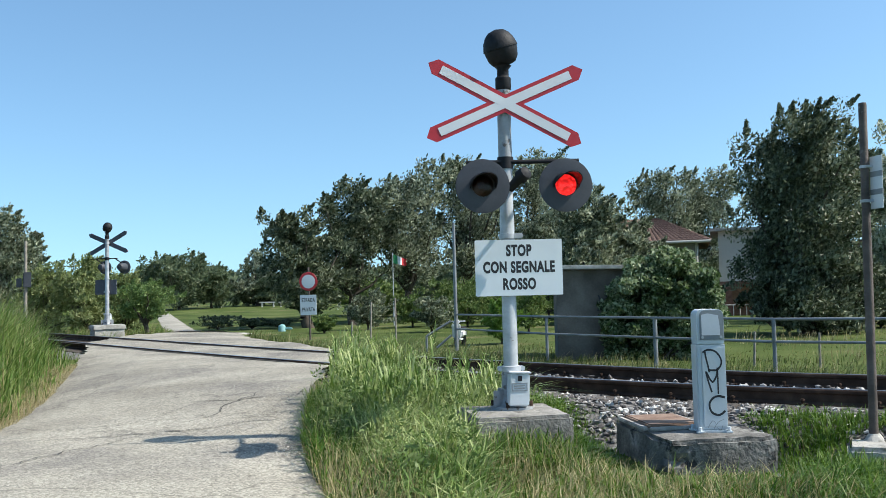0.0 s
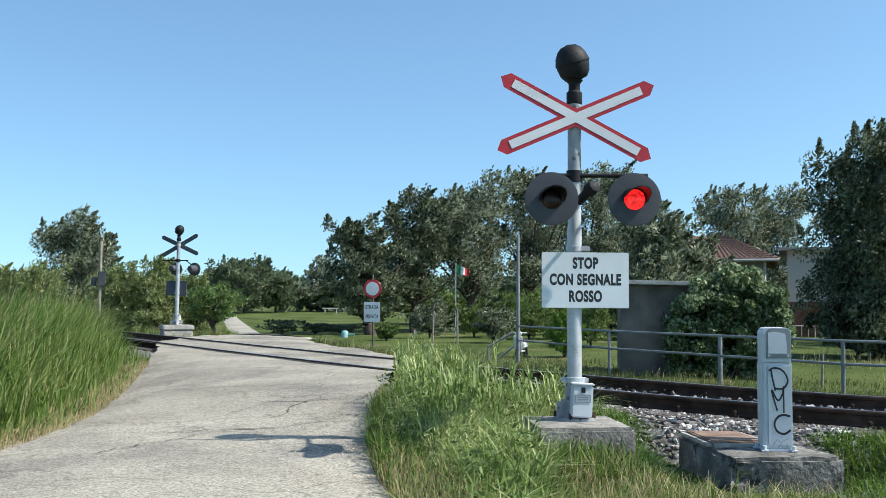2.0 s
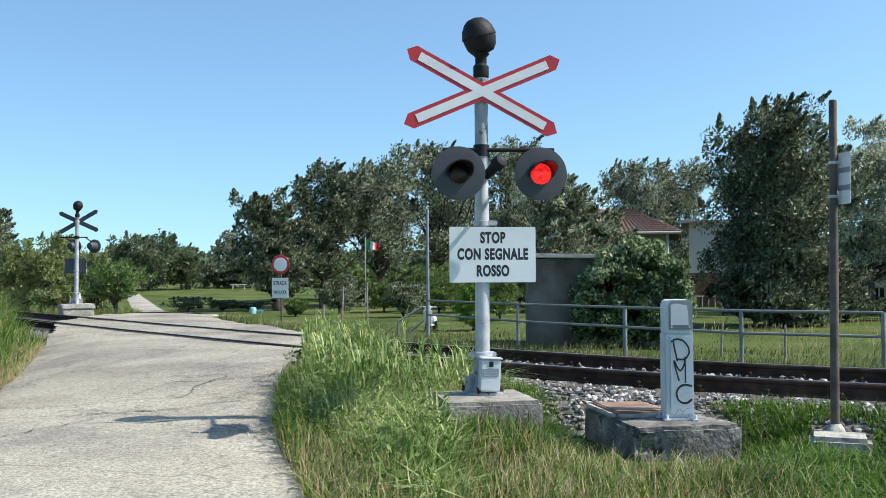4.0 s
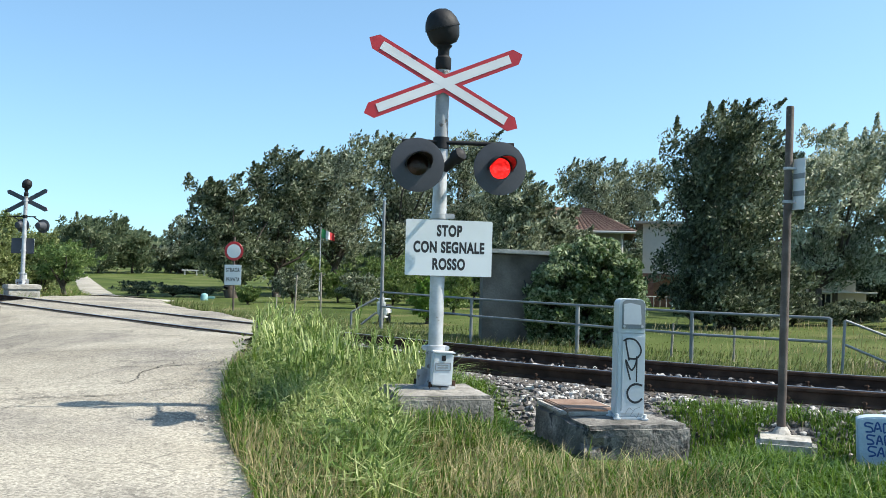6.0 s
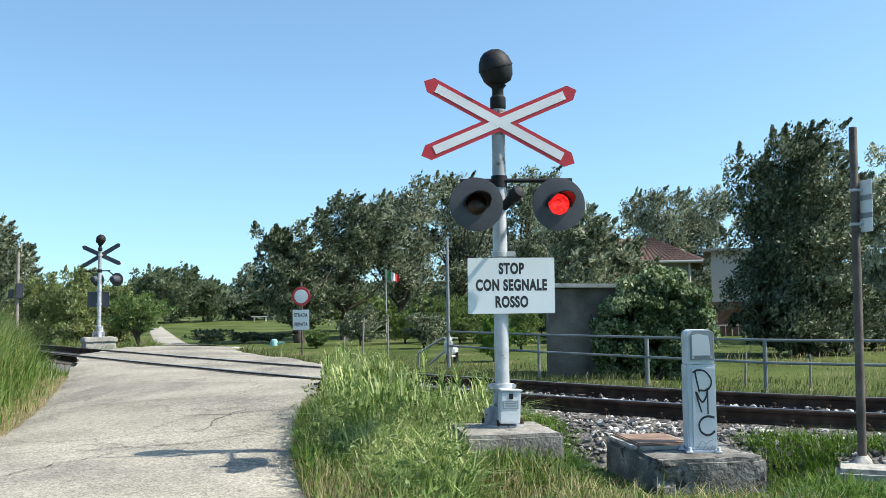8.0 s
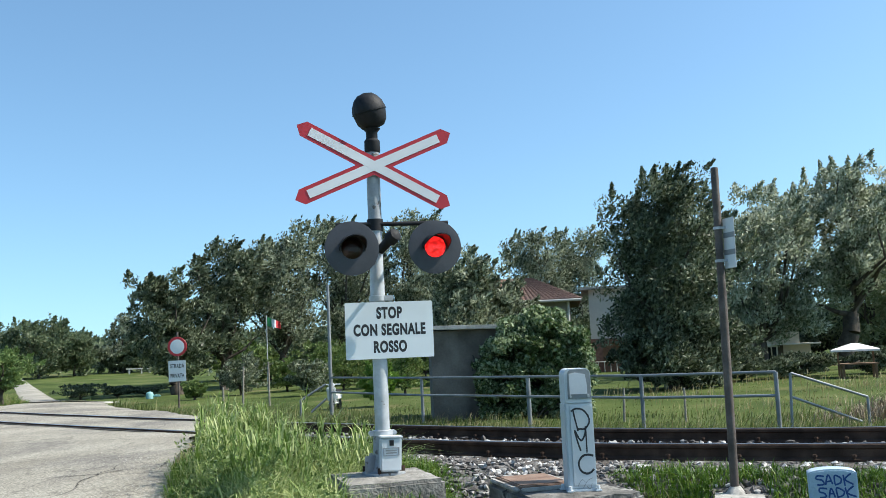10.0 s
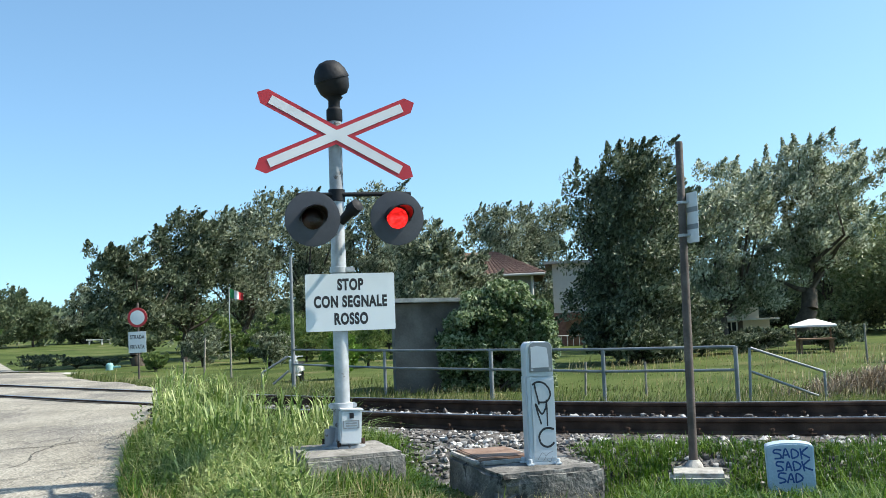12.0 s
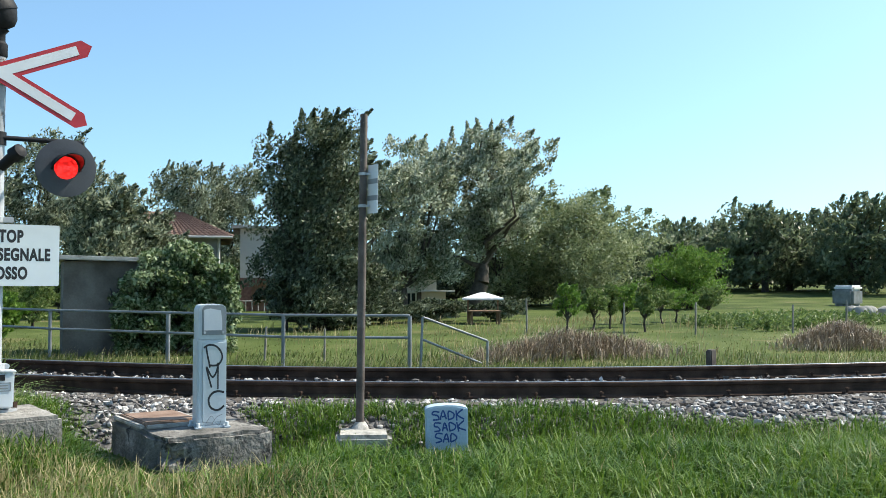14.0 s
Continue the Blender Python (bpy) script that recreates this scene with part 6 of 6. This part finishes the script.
# shrubs added to darken the ground under the garden trees, shade in their leaf colour
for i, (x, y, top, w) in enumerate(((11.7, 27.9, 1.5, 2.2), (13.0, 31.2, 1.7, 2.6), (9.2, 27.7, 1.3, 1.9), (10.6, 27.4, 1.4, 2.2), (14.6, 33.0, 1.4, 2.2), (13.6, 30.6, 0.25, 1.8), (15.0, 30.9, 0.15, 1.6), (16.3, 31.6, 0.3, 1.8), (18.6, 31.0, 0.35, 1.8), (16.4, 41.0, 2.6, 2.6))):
    tree("shade_shrub", x, y, top, w, -0.5, M["poplar_dark"], "shrub under the garden trees, leaves coloured dark for their shade", "bush", seed=170 + i, clumps=26, leaves=2800, size=0.1, lean=0.0, group="bushes", trunk=0.05)
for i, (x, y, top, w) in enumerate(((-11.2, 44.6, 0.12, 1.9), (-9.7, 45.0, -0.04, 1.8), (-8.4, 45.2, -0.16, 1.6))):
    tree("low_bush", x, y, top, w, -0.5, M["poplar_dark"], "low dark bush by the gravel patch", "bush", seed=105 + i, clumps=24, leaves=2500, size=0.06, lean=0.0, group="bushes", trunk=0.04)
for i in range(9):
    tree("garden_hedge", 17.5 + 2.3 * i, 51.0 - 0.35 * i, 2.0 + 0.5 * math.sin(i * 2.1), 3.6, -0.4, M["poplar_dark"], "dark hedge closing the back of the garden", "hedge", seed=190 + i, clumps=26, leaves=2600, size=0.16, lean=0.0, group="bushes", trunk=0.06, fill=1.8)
# young fruit trees in the garden
for i, (x, y, top, w) in enumerate(((15.9, 22.6, 0.95, 0.8), (17.5, 23.5, 0.8, 1.0), (18.5, 24.0, 0.85, 0.9), (19.5, 24.6, 0.9, 1.0), (18.2, 22.0, 0.9, 0.7), (22.2, 26.0, 0.75, 1.2), (23.6, 26.8, 0.7, 1.3), (25.3, 27.0, 0.75, 1.2), (21.0, 26.6, 0.9, 1.2))):
    tree("fruit_tree", x, y, top, w, -0.05, M["bright_leaf" if i % 3 == 0 else "bush_leaf"], "young fruit tree in a kitchen garden", "tree", seed=110 + i, clumps=18, leaves=2200, size=0.055, lean=0.0, group="fruit trees", trunk=0.035)


def ivy():
    """The creeper that swallows the shed's side."""
    rng = np.random.default_rng(31)
    t = thing("creeper", pose(4.3, 19.6, -0.55), "thick glossy green creeper hanging over the shed", "climbing plant")
    n = 170
    c = np.stack([rng.uniform(-1.15, 1.05, n), rng.uniform(-0.55, 0.7, n), rng.uniform(0.05, 2.2, n)], 1)
    bulge = 1 - (np.abs(c[:, 0]) / 1.45) ** 3
    c[:, 2] *= np.clip(bulge, 0.3, 1)
    c[:, 1] *= 0.7
    v = leaf_cards(rng, c, np.tile([0.22, 0.20, 0.18], (n, 1)), 56000, 0.044, up=-0.4, wind=0.1, slim=0.6)
    o = new("foliage", quads("foliage", v, M["ivy_leaf"]))
    o.parent = t
    bm = bmesh.new()
    for k in range(14):
        limb(bm, (rng.uniform(-0.6, 0.8), rng.uniform(-0.2, 0.4), -0.05), c[k * 8], 0.03, 0.008, rng, 4, 6)
    part("stems", bm, M["bark"], t)


ivy()


# ---------------------------------------------------------------- grasses
def blades(rng, x, y, z, height, width, bend, wind=(0.25, 0.0)):
    """Two-piece curved blades, as an array (2n, 4, 3)."""
    n = len(x)
    a = rng.uniform(0, 2 * math.pi, n)
    side = np.stack([np.cos(a), np.sin(a), np.zeros(n)], 1)
    out = np.stack([-np.sin(a), np.cos(a), np.zeros(n)], 1)
    h = height[:, None]
    b = (rng.uniform(0.2, 1.0, n) * bend)[:, None]
    p0 = np.stack([x, y, z], 1)
    push = np.array([wind[0], wind[1], 0])
    p1 = p0 + np.array([0, 0, 1]) * h * 0.55 + (out * b * 0.22 + push * 0.25) * h
    p2 = p0 + np.array([0, 0, 1]) * h * (1 - 0.35 * b) + (out * b * 0.75 + push * 0.9) * h
    w = (width[:, None] if np.ndim(width) else width) * side
    q1 = np.stack([p0 - w * 0.5, p0 + w * 0.5, p1 + w * 0.42, p1 - w * 0.42], 1)
    q2 = np.stack([p1 - w * 0.42, p1 + w * 0.42, p2 + w * 0.06, p2 - w * 0.06], 1)
    return np.concatenate([q1, q2])


BLOCKS = [(0.44, 7.88, 0.42, 0.45, 10), (1.83, 7.53, 0.44, 0.64, 8), (3.2, 7.28, 0.22, 0.23, -22), (3.67, 6.72, 0.2, 0.12, -24), (-11, 29.85, 0.6, 0.52, 30)]


def clear_of_blocks(x, y):
    ok = np.ones(len(x), bool)
    for cx, cy, hx, hy, deg in BLOCKS:
        a = radians(deg)
        u, v = (x - cx) * math.cos(a) + (y - cy) * math.sin(a), -(x - cx) * math.sin(a) + (y - cy) * math.cos(a)
        ok &= ~((np.abs(u) < hx) & (np.abs(v) < hy))
    return ok


def patchy(x, y, scale, seed):
    return 0.5 + 0.5 * np.sin(x * scale + seed) * np.sin(y * scale * 1.3 - seed * 2) * np.cos((x - y) * scale * 0.6 + seed * 3)


def scatter(rng, n, x0, x1, y0, y1):
    return rng.uniform(x0, x1, n), rng.uniform(y0, y1, n)


def stuff(name, v, mat, label, category="grass"):
    tagged(new(name, quads(name, v, mat)), label, category, kind="stuff")


def build_grass():
    rng = np.random.default_rng(77)
    # near verge on the signal's side
    x, y = scatter(rng, 150000, -1.6, 8.5, 3.8, 10.0)
    n, o = from_track(x, y), off_road(x, y)
    keep = (n < -1.27 - 0.16 * patchy(x, y, 1.5, 6) - 0.55 * ease(4.6, 6.4, x)) & (o > -0.04) & clear_of_blocks(x, y) & (rng.random(len(x)) < 0.7 + 0.3 * patchy(x, y, 1.9, 1))
    x, y = x[keep], y[keep]
    z = np.maximum(ground_height(x, y), np.interp(n[keep], BED_N, BED_Z)) - 0.02
    h = rng.uniform(0.12, 0.34, len(x)) * (0.7 + 0.6 * patchy(x, y, 1.1, 4)) * (1 - 0.35 * ease(-2.3, -1.5, n[keep])) * (1 - 0.5 * ease(0.7, 1.2, x) * ease(2.9, 2.3, x) * ease(6.2, 6.7, y)) * (1 - 0.6 * ease(1.0, 1.3, x) * ease(2.6, 2.3, x) * ease(6.2, 6.5, y))
    dry = rng.random(len(x)) < np.clip(0.012 + 0.68 * ease(2.6, 1.5, x) * ease(7.6, 6.4, y) * (0.6 + 0.5 * patchy(x, y, 2.3, 2)), 0, 0.85)
    g = ~dry
    stuff("verge_grass", blades(rng, x[g], y[g], z[g], h[g], rng.uniform(0.006, 0.015, g.sum()), 1.5, (0.08, 0.03)), M["grass"], "thick green verge grass beside the track")
    stuff("dry_verge_grass", blades(rng, x[dry], y[dry], z[dry], h[dry] * 1.05, rng.uniform(0.004, 0.008, dry.sum()), 0.9, (0.1, 0)), M["straw"], "dry straw-coloured grass stalks in the verge")
    # tall weeds between the lane and the mast
    x, y = scatter(rng, 74000, -2.2, 1.4, 5.2, 13.5)
    n, o = from_track(x, y), off_road(x, y)
    keep = ((n < -1.85) | ((n < -1.0) & (y > 11.5) & (o < 1.6))) & (o > 0.03) & clear_of_blocks(x, y) & (x < 0.15 + 0.55 * ease(8.6, 9.4, y)) & (rng.random(len(x)) < ease(0.0, 0.5, o) * (0.35 + 0.65 * patchy(x, y, 2.2, 3)))
    x, y, o = x[keep], y[keep], o[keep]
    z = np.maximum(ground_height(x, y), np.interp(n[keep], BED_N, BED_Z)) - 0.02
    h = rng.uniform(0.14, 0.44, len(x)) * (0.55 + 0.5 * ease(0.0, 0.7, o)) * (0.9 + 0.45 * ease(6.5, 9.5, y)) * (0.7 + 0.6 * patchy(x, y, 3.1, 7))
    stuff("tall_weeds", blades(rng, x, y, z, h * 1.15, rng.uniform(0.007, 0.019, len(x)), 1.5, (0.06, 0)), M["weed"], "tall arching pale green weeds beside the lane", "weeds")
    # leafy stalks by the crossing
    k = rng.permutation(np.flatnonzero((y > 8.3) & (o > 0.15)))[:260]
    reps = 15
    up = np.tile(np.linspace(0.25, 1.0, reps), len(k))
    tall = np.repeat(rng.uniform(0.35, 0.72, len(k)), reps)
    leanx, leany = np.repeat(rng.normal(0.08, 0.12, len(k)), reps), np.repeat(rng.normal(0, 0.12, len(k)), reps)
    px, py, pz = np.repeat(x[k], reps) + leanx * up * tall, np.repeat(y[k], reps) + leany * up * tall, np.repeat(z[k], reps) + tall * up * 0.92
    stuff("leafy_stalks", blades(rng, px, py, pz, rng.uniform(0.13, 0.26, len(px)), rng.uniform(0.01, 0.02, len(px)), 1.7, (0.05, 0)), M["weed"], "upright stalks with narrow arching pale leaves", "weeds")
    k = rng.permutation(len(x))[:90]
    c = np.stack([x[k], y[k], z[k] + 0.28 + 0.35 * rng.random(len(k)) * (0.5 + 0.5 * ease(7, 9.5, y[k]))], 1)
    stuff("weed_leaves", leaf_cards(rng, c, np.tile([0.10, 0.10, 0.16], (len(k), 1)), 1800, 0.022, up=0.1, slim=0.4), M["bush_leaf"], "broad-leaved weeds among the verge grass", "weeds")
    # rough grass round the far mast and the farm track's mouth
    x, y = scatter(rng, 13000, -15.5, -9.2, 27.6, 38)
    keep = (from_track(x, y) > 1.5) & (off_road(x, y) > 0.25) & clear_of_blocks(x, y)
    x, y = x[keep], y[keep]
    h = rng.uniform(0.3, 0.85, len(x)) * (0.5 + 0.7 * patchy(x, y, 1.4, 9)) * (0.4 + 0.6 * ease(0.2, 1.2, off_road(x, y)))
    dry = rng.random(len(x)) < 0.3
    zz = ground_height(x, y) - 0.02
    stuff("rough_grass", blades(rng, x[~dry], y[~dry], zz[~dry], h[~dry], rng.uniform(0.015, 0.03, (~dry).sum()), 0.9), M["reed"], "rough tall grass round the far mast")
    stuff("rough_straw", blades(rng, x[dry], y[dry], zz[dry], h[dry], rng.uniform(0.01, 0.02, dry.sum()), 0.8), M["straw"], "dry stalks round the far mast")
    # straw fringe along both edges of the asphalt
    yy = rng.uniform(4.0, 16, 26000)
    l, r = road_edges(yy)
    right = rng.random(len(yy)) < 0.5
    xx = np.where(right, r - 0.06 + np.abs(rng.normal(0.0, 0.22, len(yy))), l + 0.06 - np.abs(rng.normal(0.0, 0.38, len(yy))))
    keep = (from_track(xx, yy) < -2.2)
    xx, yy = xx[keep], yy[keep]
    stuff("edge_straw", blades(rng, xx, yy, ground_height(xx, yy) + 0.0, rng.uniform(0.04, 0.16, len(xx)), rng.uniform(0.003, 0.006, len(xx)), 1.2), M["straw"], "short dry grass along the asphalt edge")
    # reeds and tall grass on the other side of the lane
    x, y = scatter(rng, 70000, -16, -4.0, 5.0, 27)
    n, o = from_track(x, y), off_road(x, y)
    keep = (n < -2.3) & (o > -0.02) & (x < 0) & (rng.random(len(x)) < (0.25 + 0.75 * ease(0.1, 1.0, o)) * ease(11.5, 5.0, o))
    x, y, o = x[keep], y[keep], o[keep]
    z = ground_height(x, y) - 0.02
    h = rng.uniform(0.6, 1.4, len(x)) * (0.22 + 0.95 * ease(0.1, 1.6, o)) * (0.85 + 0.3 * patchy(x, y, 0.9, 5)) * (1 - 0.25 * ease(14, 22, y))
    far_side = rng.random(len(x)) < 0.12
    g = ~far_side
    stuff("reeds", blades(rng, x[g], y[g], z[g], h[g], rng.uniform(0.012, 0.028, g.sum()), 0.9, (0.2, 0)), M["reed"], "tall green reeds and grass along the lane", "reeds")
    stuff("dry_reeds", blades(rng, x[far_side], y[far_side], z[far_side], h[far_side] * 1.12, rng.uniform(0.006, 0.012, far_side.sum()), 0.5, (0.15, 0)), M["straw"], "dry brownish reed stalks among the green", "reeds")
    # strip between track and railing
    i = rng.integers(0, len(LINE), 210000)
    nn = rng.uniform(2.2, 9.0, len(i))
    x, y = LINE[i, 0] + ASIDE[i, 0] * nn + rng.normal(0, 0.1, len(i)), LINE[i, 1] + ASIDE[i, 1] * nn + rng.normal(0, 0.1, len(i))
    keep = (off_road(x, y) > 0.15) & (x > -12) & (x < 22) & (y < 30) & (rng.random(len(x)) < 0.75) & (rng.random(len(x)) < np.clip(1.15 - 0.1 * nn, 0.2, 1))
    x, y, nn = x[keep], y[keep], nn[keep]
    z = ground_height(x, y) - 0.02
    h = rng.uniform(0.12, 0.42, len(x)) * (1.0 - 0.5 * ease(4.0, 6.5, nn)) * (0.7 + 0.6 * patchy(x, y, 1.0, 8))
    stuff("trackside_grass", blades(rng, x, y, z, h, rng.uniform(0.009, 0.02, len(x)), 0.8), M["meadow"], "grass growing beyond the track")
    k = rng.random(len(x)) < 0.14
    stuff("trackside_straw", blades(rng, x[k] + 0.05, y[k], z[k], h[k] * 1.5, np.full(k.sum(), 0.006), 0.6), M["straw"], "dry seed stalks beyond the track")
    # open meadow, thinning with distance
    d = 15 + 24 * rng.random(36000) ** 1.1
    a = rng.uniform(radians(28), radians(112), len(d))
    x, y = d * np.cos(a), d * np.sin(a)
    keep = (from_track(x, y) > 5) & (off_road(x, y) > 0.2)
    x, y, d = x[keep], y[keep], d[keep]
    z = ground_height(x, y) - 0.02
    h = rng.uniform(0.02, 0.06, len(x))
    stuff("meadow_grass", blades(rng, x, y, z, h, 0.012 + d * 0.0004, 1.2), M["meadow"], "mown green meadow grass")
    # rough tufts in the grass between the track and the garden
    x, y = scatter(rng, 30000, 7.0, 34.0, 9.0, 30.0)
    keep = (from_track(x, y) > 3.0) & (rng.random(len(x)) < ease(0.52, 0.8, patchy(x, y, 0.55, 3)) + 0.12)
    x, y = x[keep], y[keep]
    d = np.hypot(x, y)
    z = ground_height(x, y) - 0.02
    h = rng.uniform(0.1, 0.34, len(x)) * (0.6 + 0.8 * patchy(x, y, 1.6, 1))
    dry = rng.random(len(x)) < 0.22 + 0.3 * patchy(x, y, 0.4, 9)
    stuff("meadow_straw", blades(rng, x[dry], y[dry], z[dry], h[dry] * 1.2, (0.004 + d * 0.0004)[dry], 0.7), M["straw"], "dry seed heads over the meadow")
    # garden rows of vegetables
    for k in range(5):
        m = 260
        t = rng.random(m)
        x, y = 21.5 + 8.5 * t + rng.normal(0, 0.12, m), 20.6 + 0.9 * k + 2.0 * t + rng.normal(0, 0.12, m)
        c = np.stack([x, y, ground_height(x, y) + rng.uniform(0.05, 0.35, m)], 1)
        stuff("vegetable_row", leaf_cards(rng, c, np.tile([0.10, 0.10, 0.14], (m, 1)), 2600, 0.06, up=0.5), M["bush_leaf"], "row of green vegetables in the garden", "vegetables")


def brush_heap(x, y, w, d, h, seed):
    rng = np.random.default_rng(seed)
    n = 5200
    u = rng.normal(size=(n, 2)) * 0.38
    px, py = x + u[:, 0] * w, y + u[:, 1] * d
    top = h * np.exp(-(u ** 2).sum(1) * 1.6)
    z = ground_height(px, py) + top * rng.random(n) ** 0.6 - 0.05
    v = blades(rng, px, py, z, rng.uniform(0.12, 0.4, n), rng.uniform(0.008, 0.02, n), 1.5, (0.3, 0))
    stuff("brush_heap", v, M["brush"], "heap of dry brown cut brushwood in the grass", "brushwood")


def far_woods():
    """Low wooded horizon all round."""
    rng = np.random.default_rng(12)
    n = 1500
    a = rng.uniform(radians(5), radians(165), n)
    d = rng.uniform(112, 150, n)
    x, y = d * np.cos(a), d * np.sin(a)
    ok = (from_track(x, y) > 8) & (off_road(x, y) > 1.5)
    x, y = x[ok], y[ok]
    z = ground_height(x, y)
    c = np.stack([x, y, z + rng.uniform(0.2, 3.2, len(x)) * (0.75 + 0.4 * patchy(x, y, 0.06, 2))], 1)
    stuff("far_woods", leaf_cards(rng, c, np.tile([2.6, 2.6, 0.9], (len(x), 1)), 52000, 0.6, up=0.3, slim=0.6), M["far_leaf"], "low green woods along the horizon", "woods")


build_grass()
far_woods()
brush_heap(10.7, 15.0, 2.6, 0.9, 0.42, 5)
brush_heap(17.6, 14.6, 1.6, 1.0, 0.5, 6)
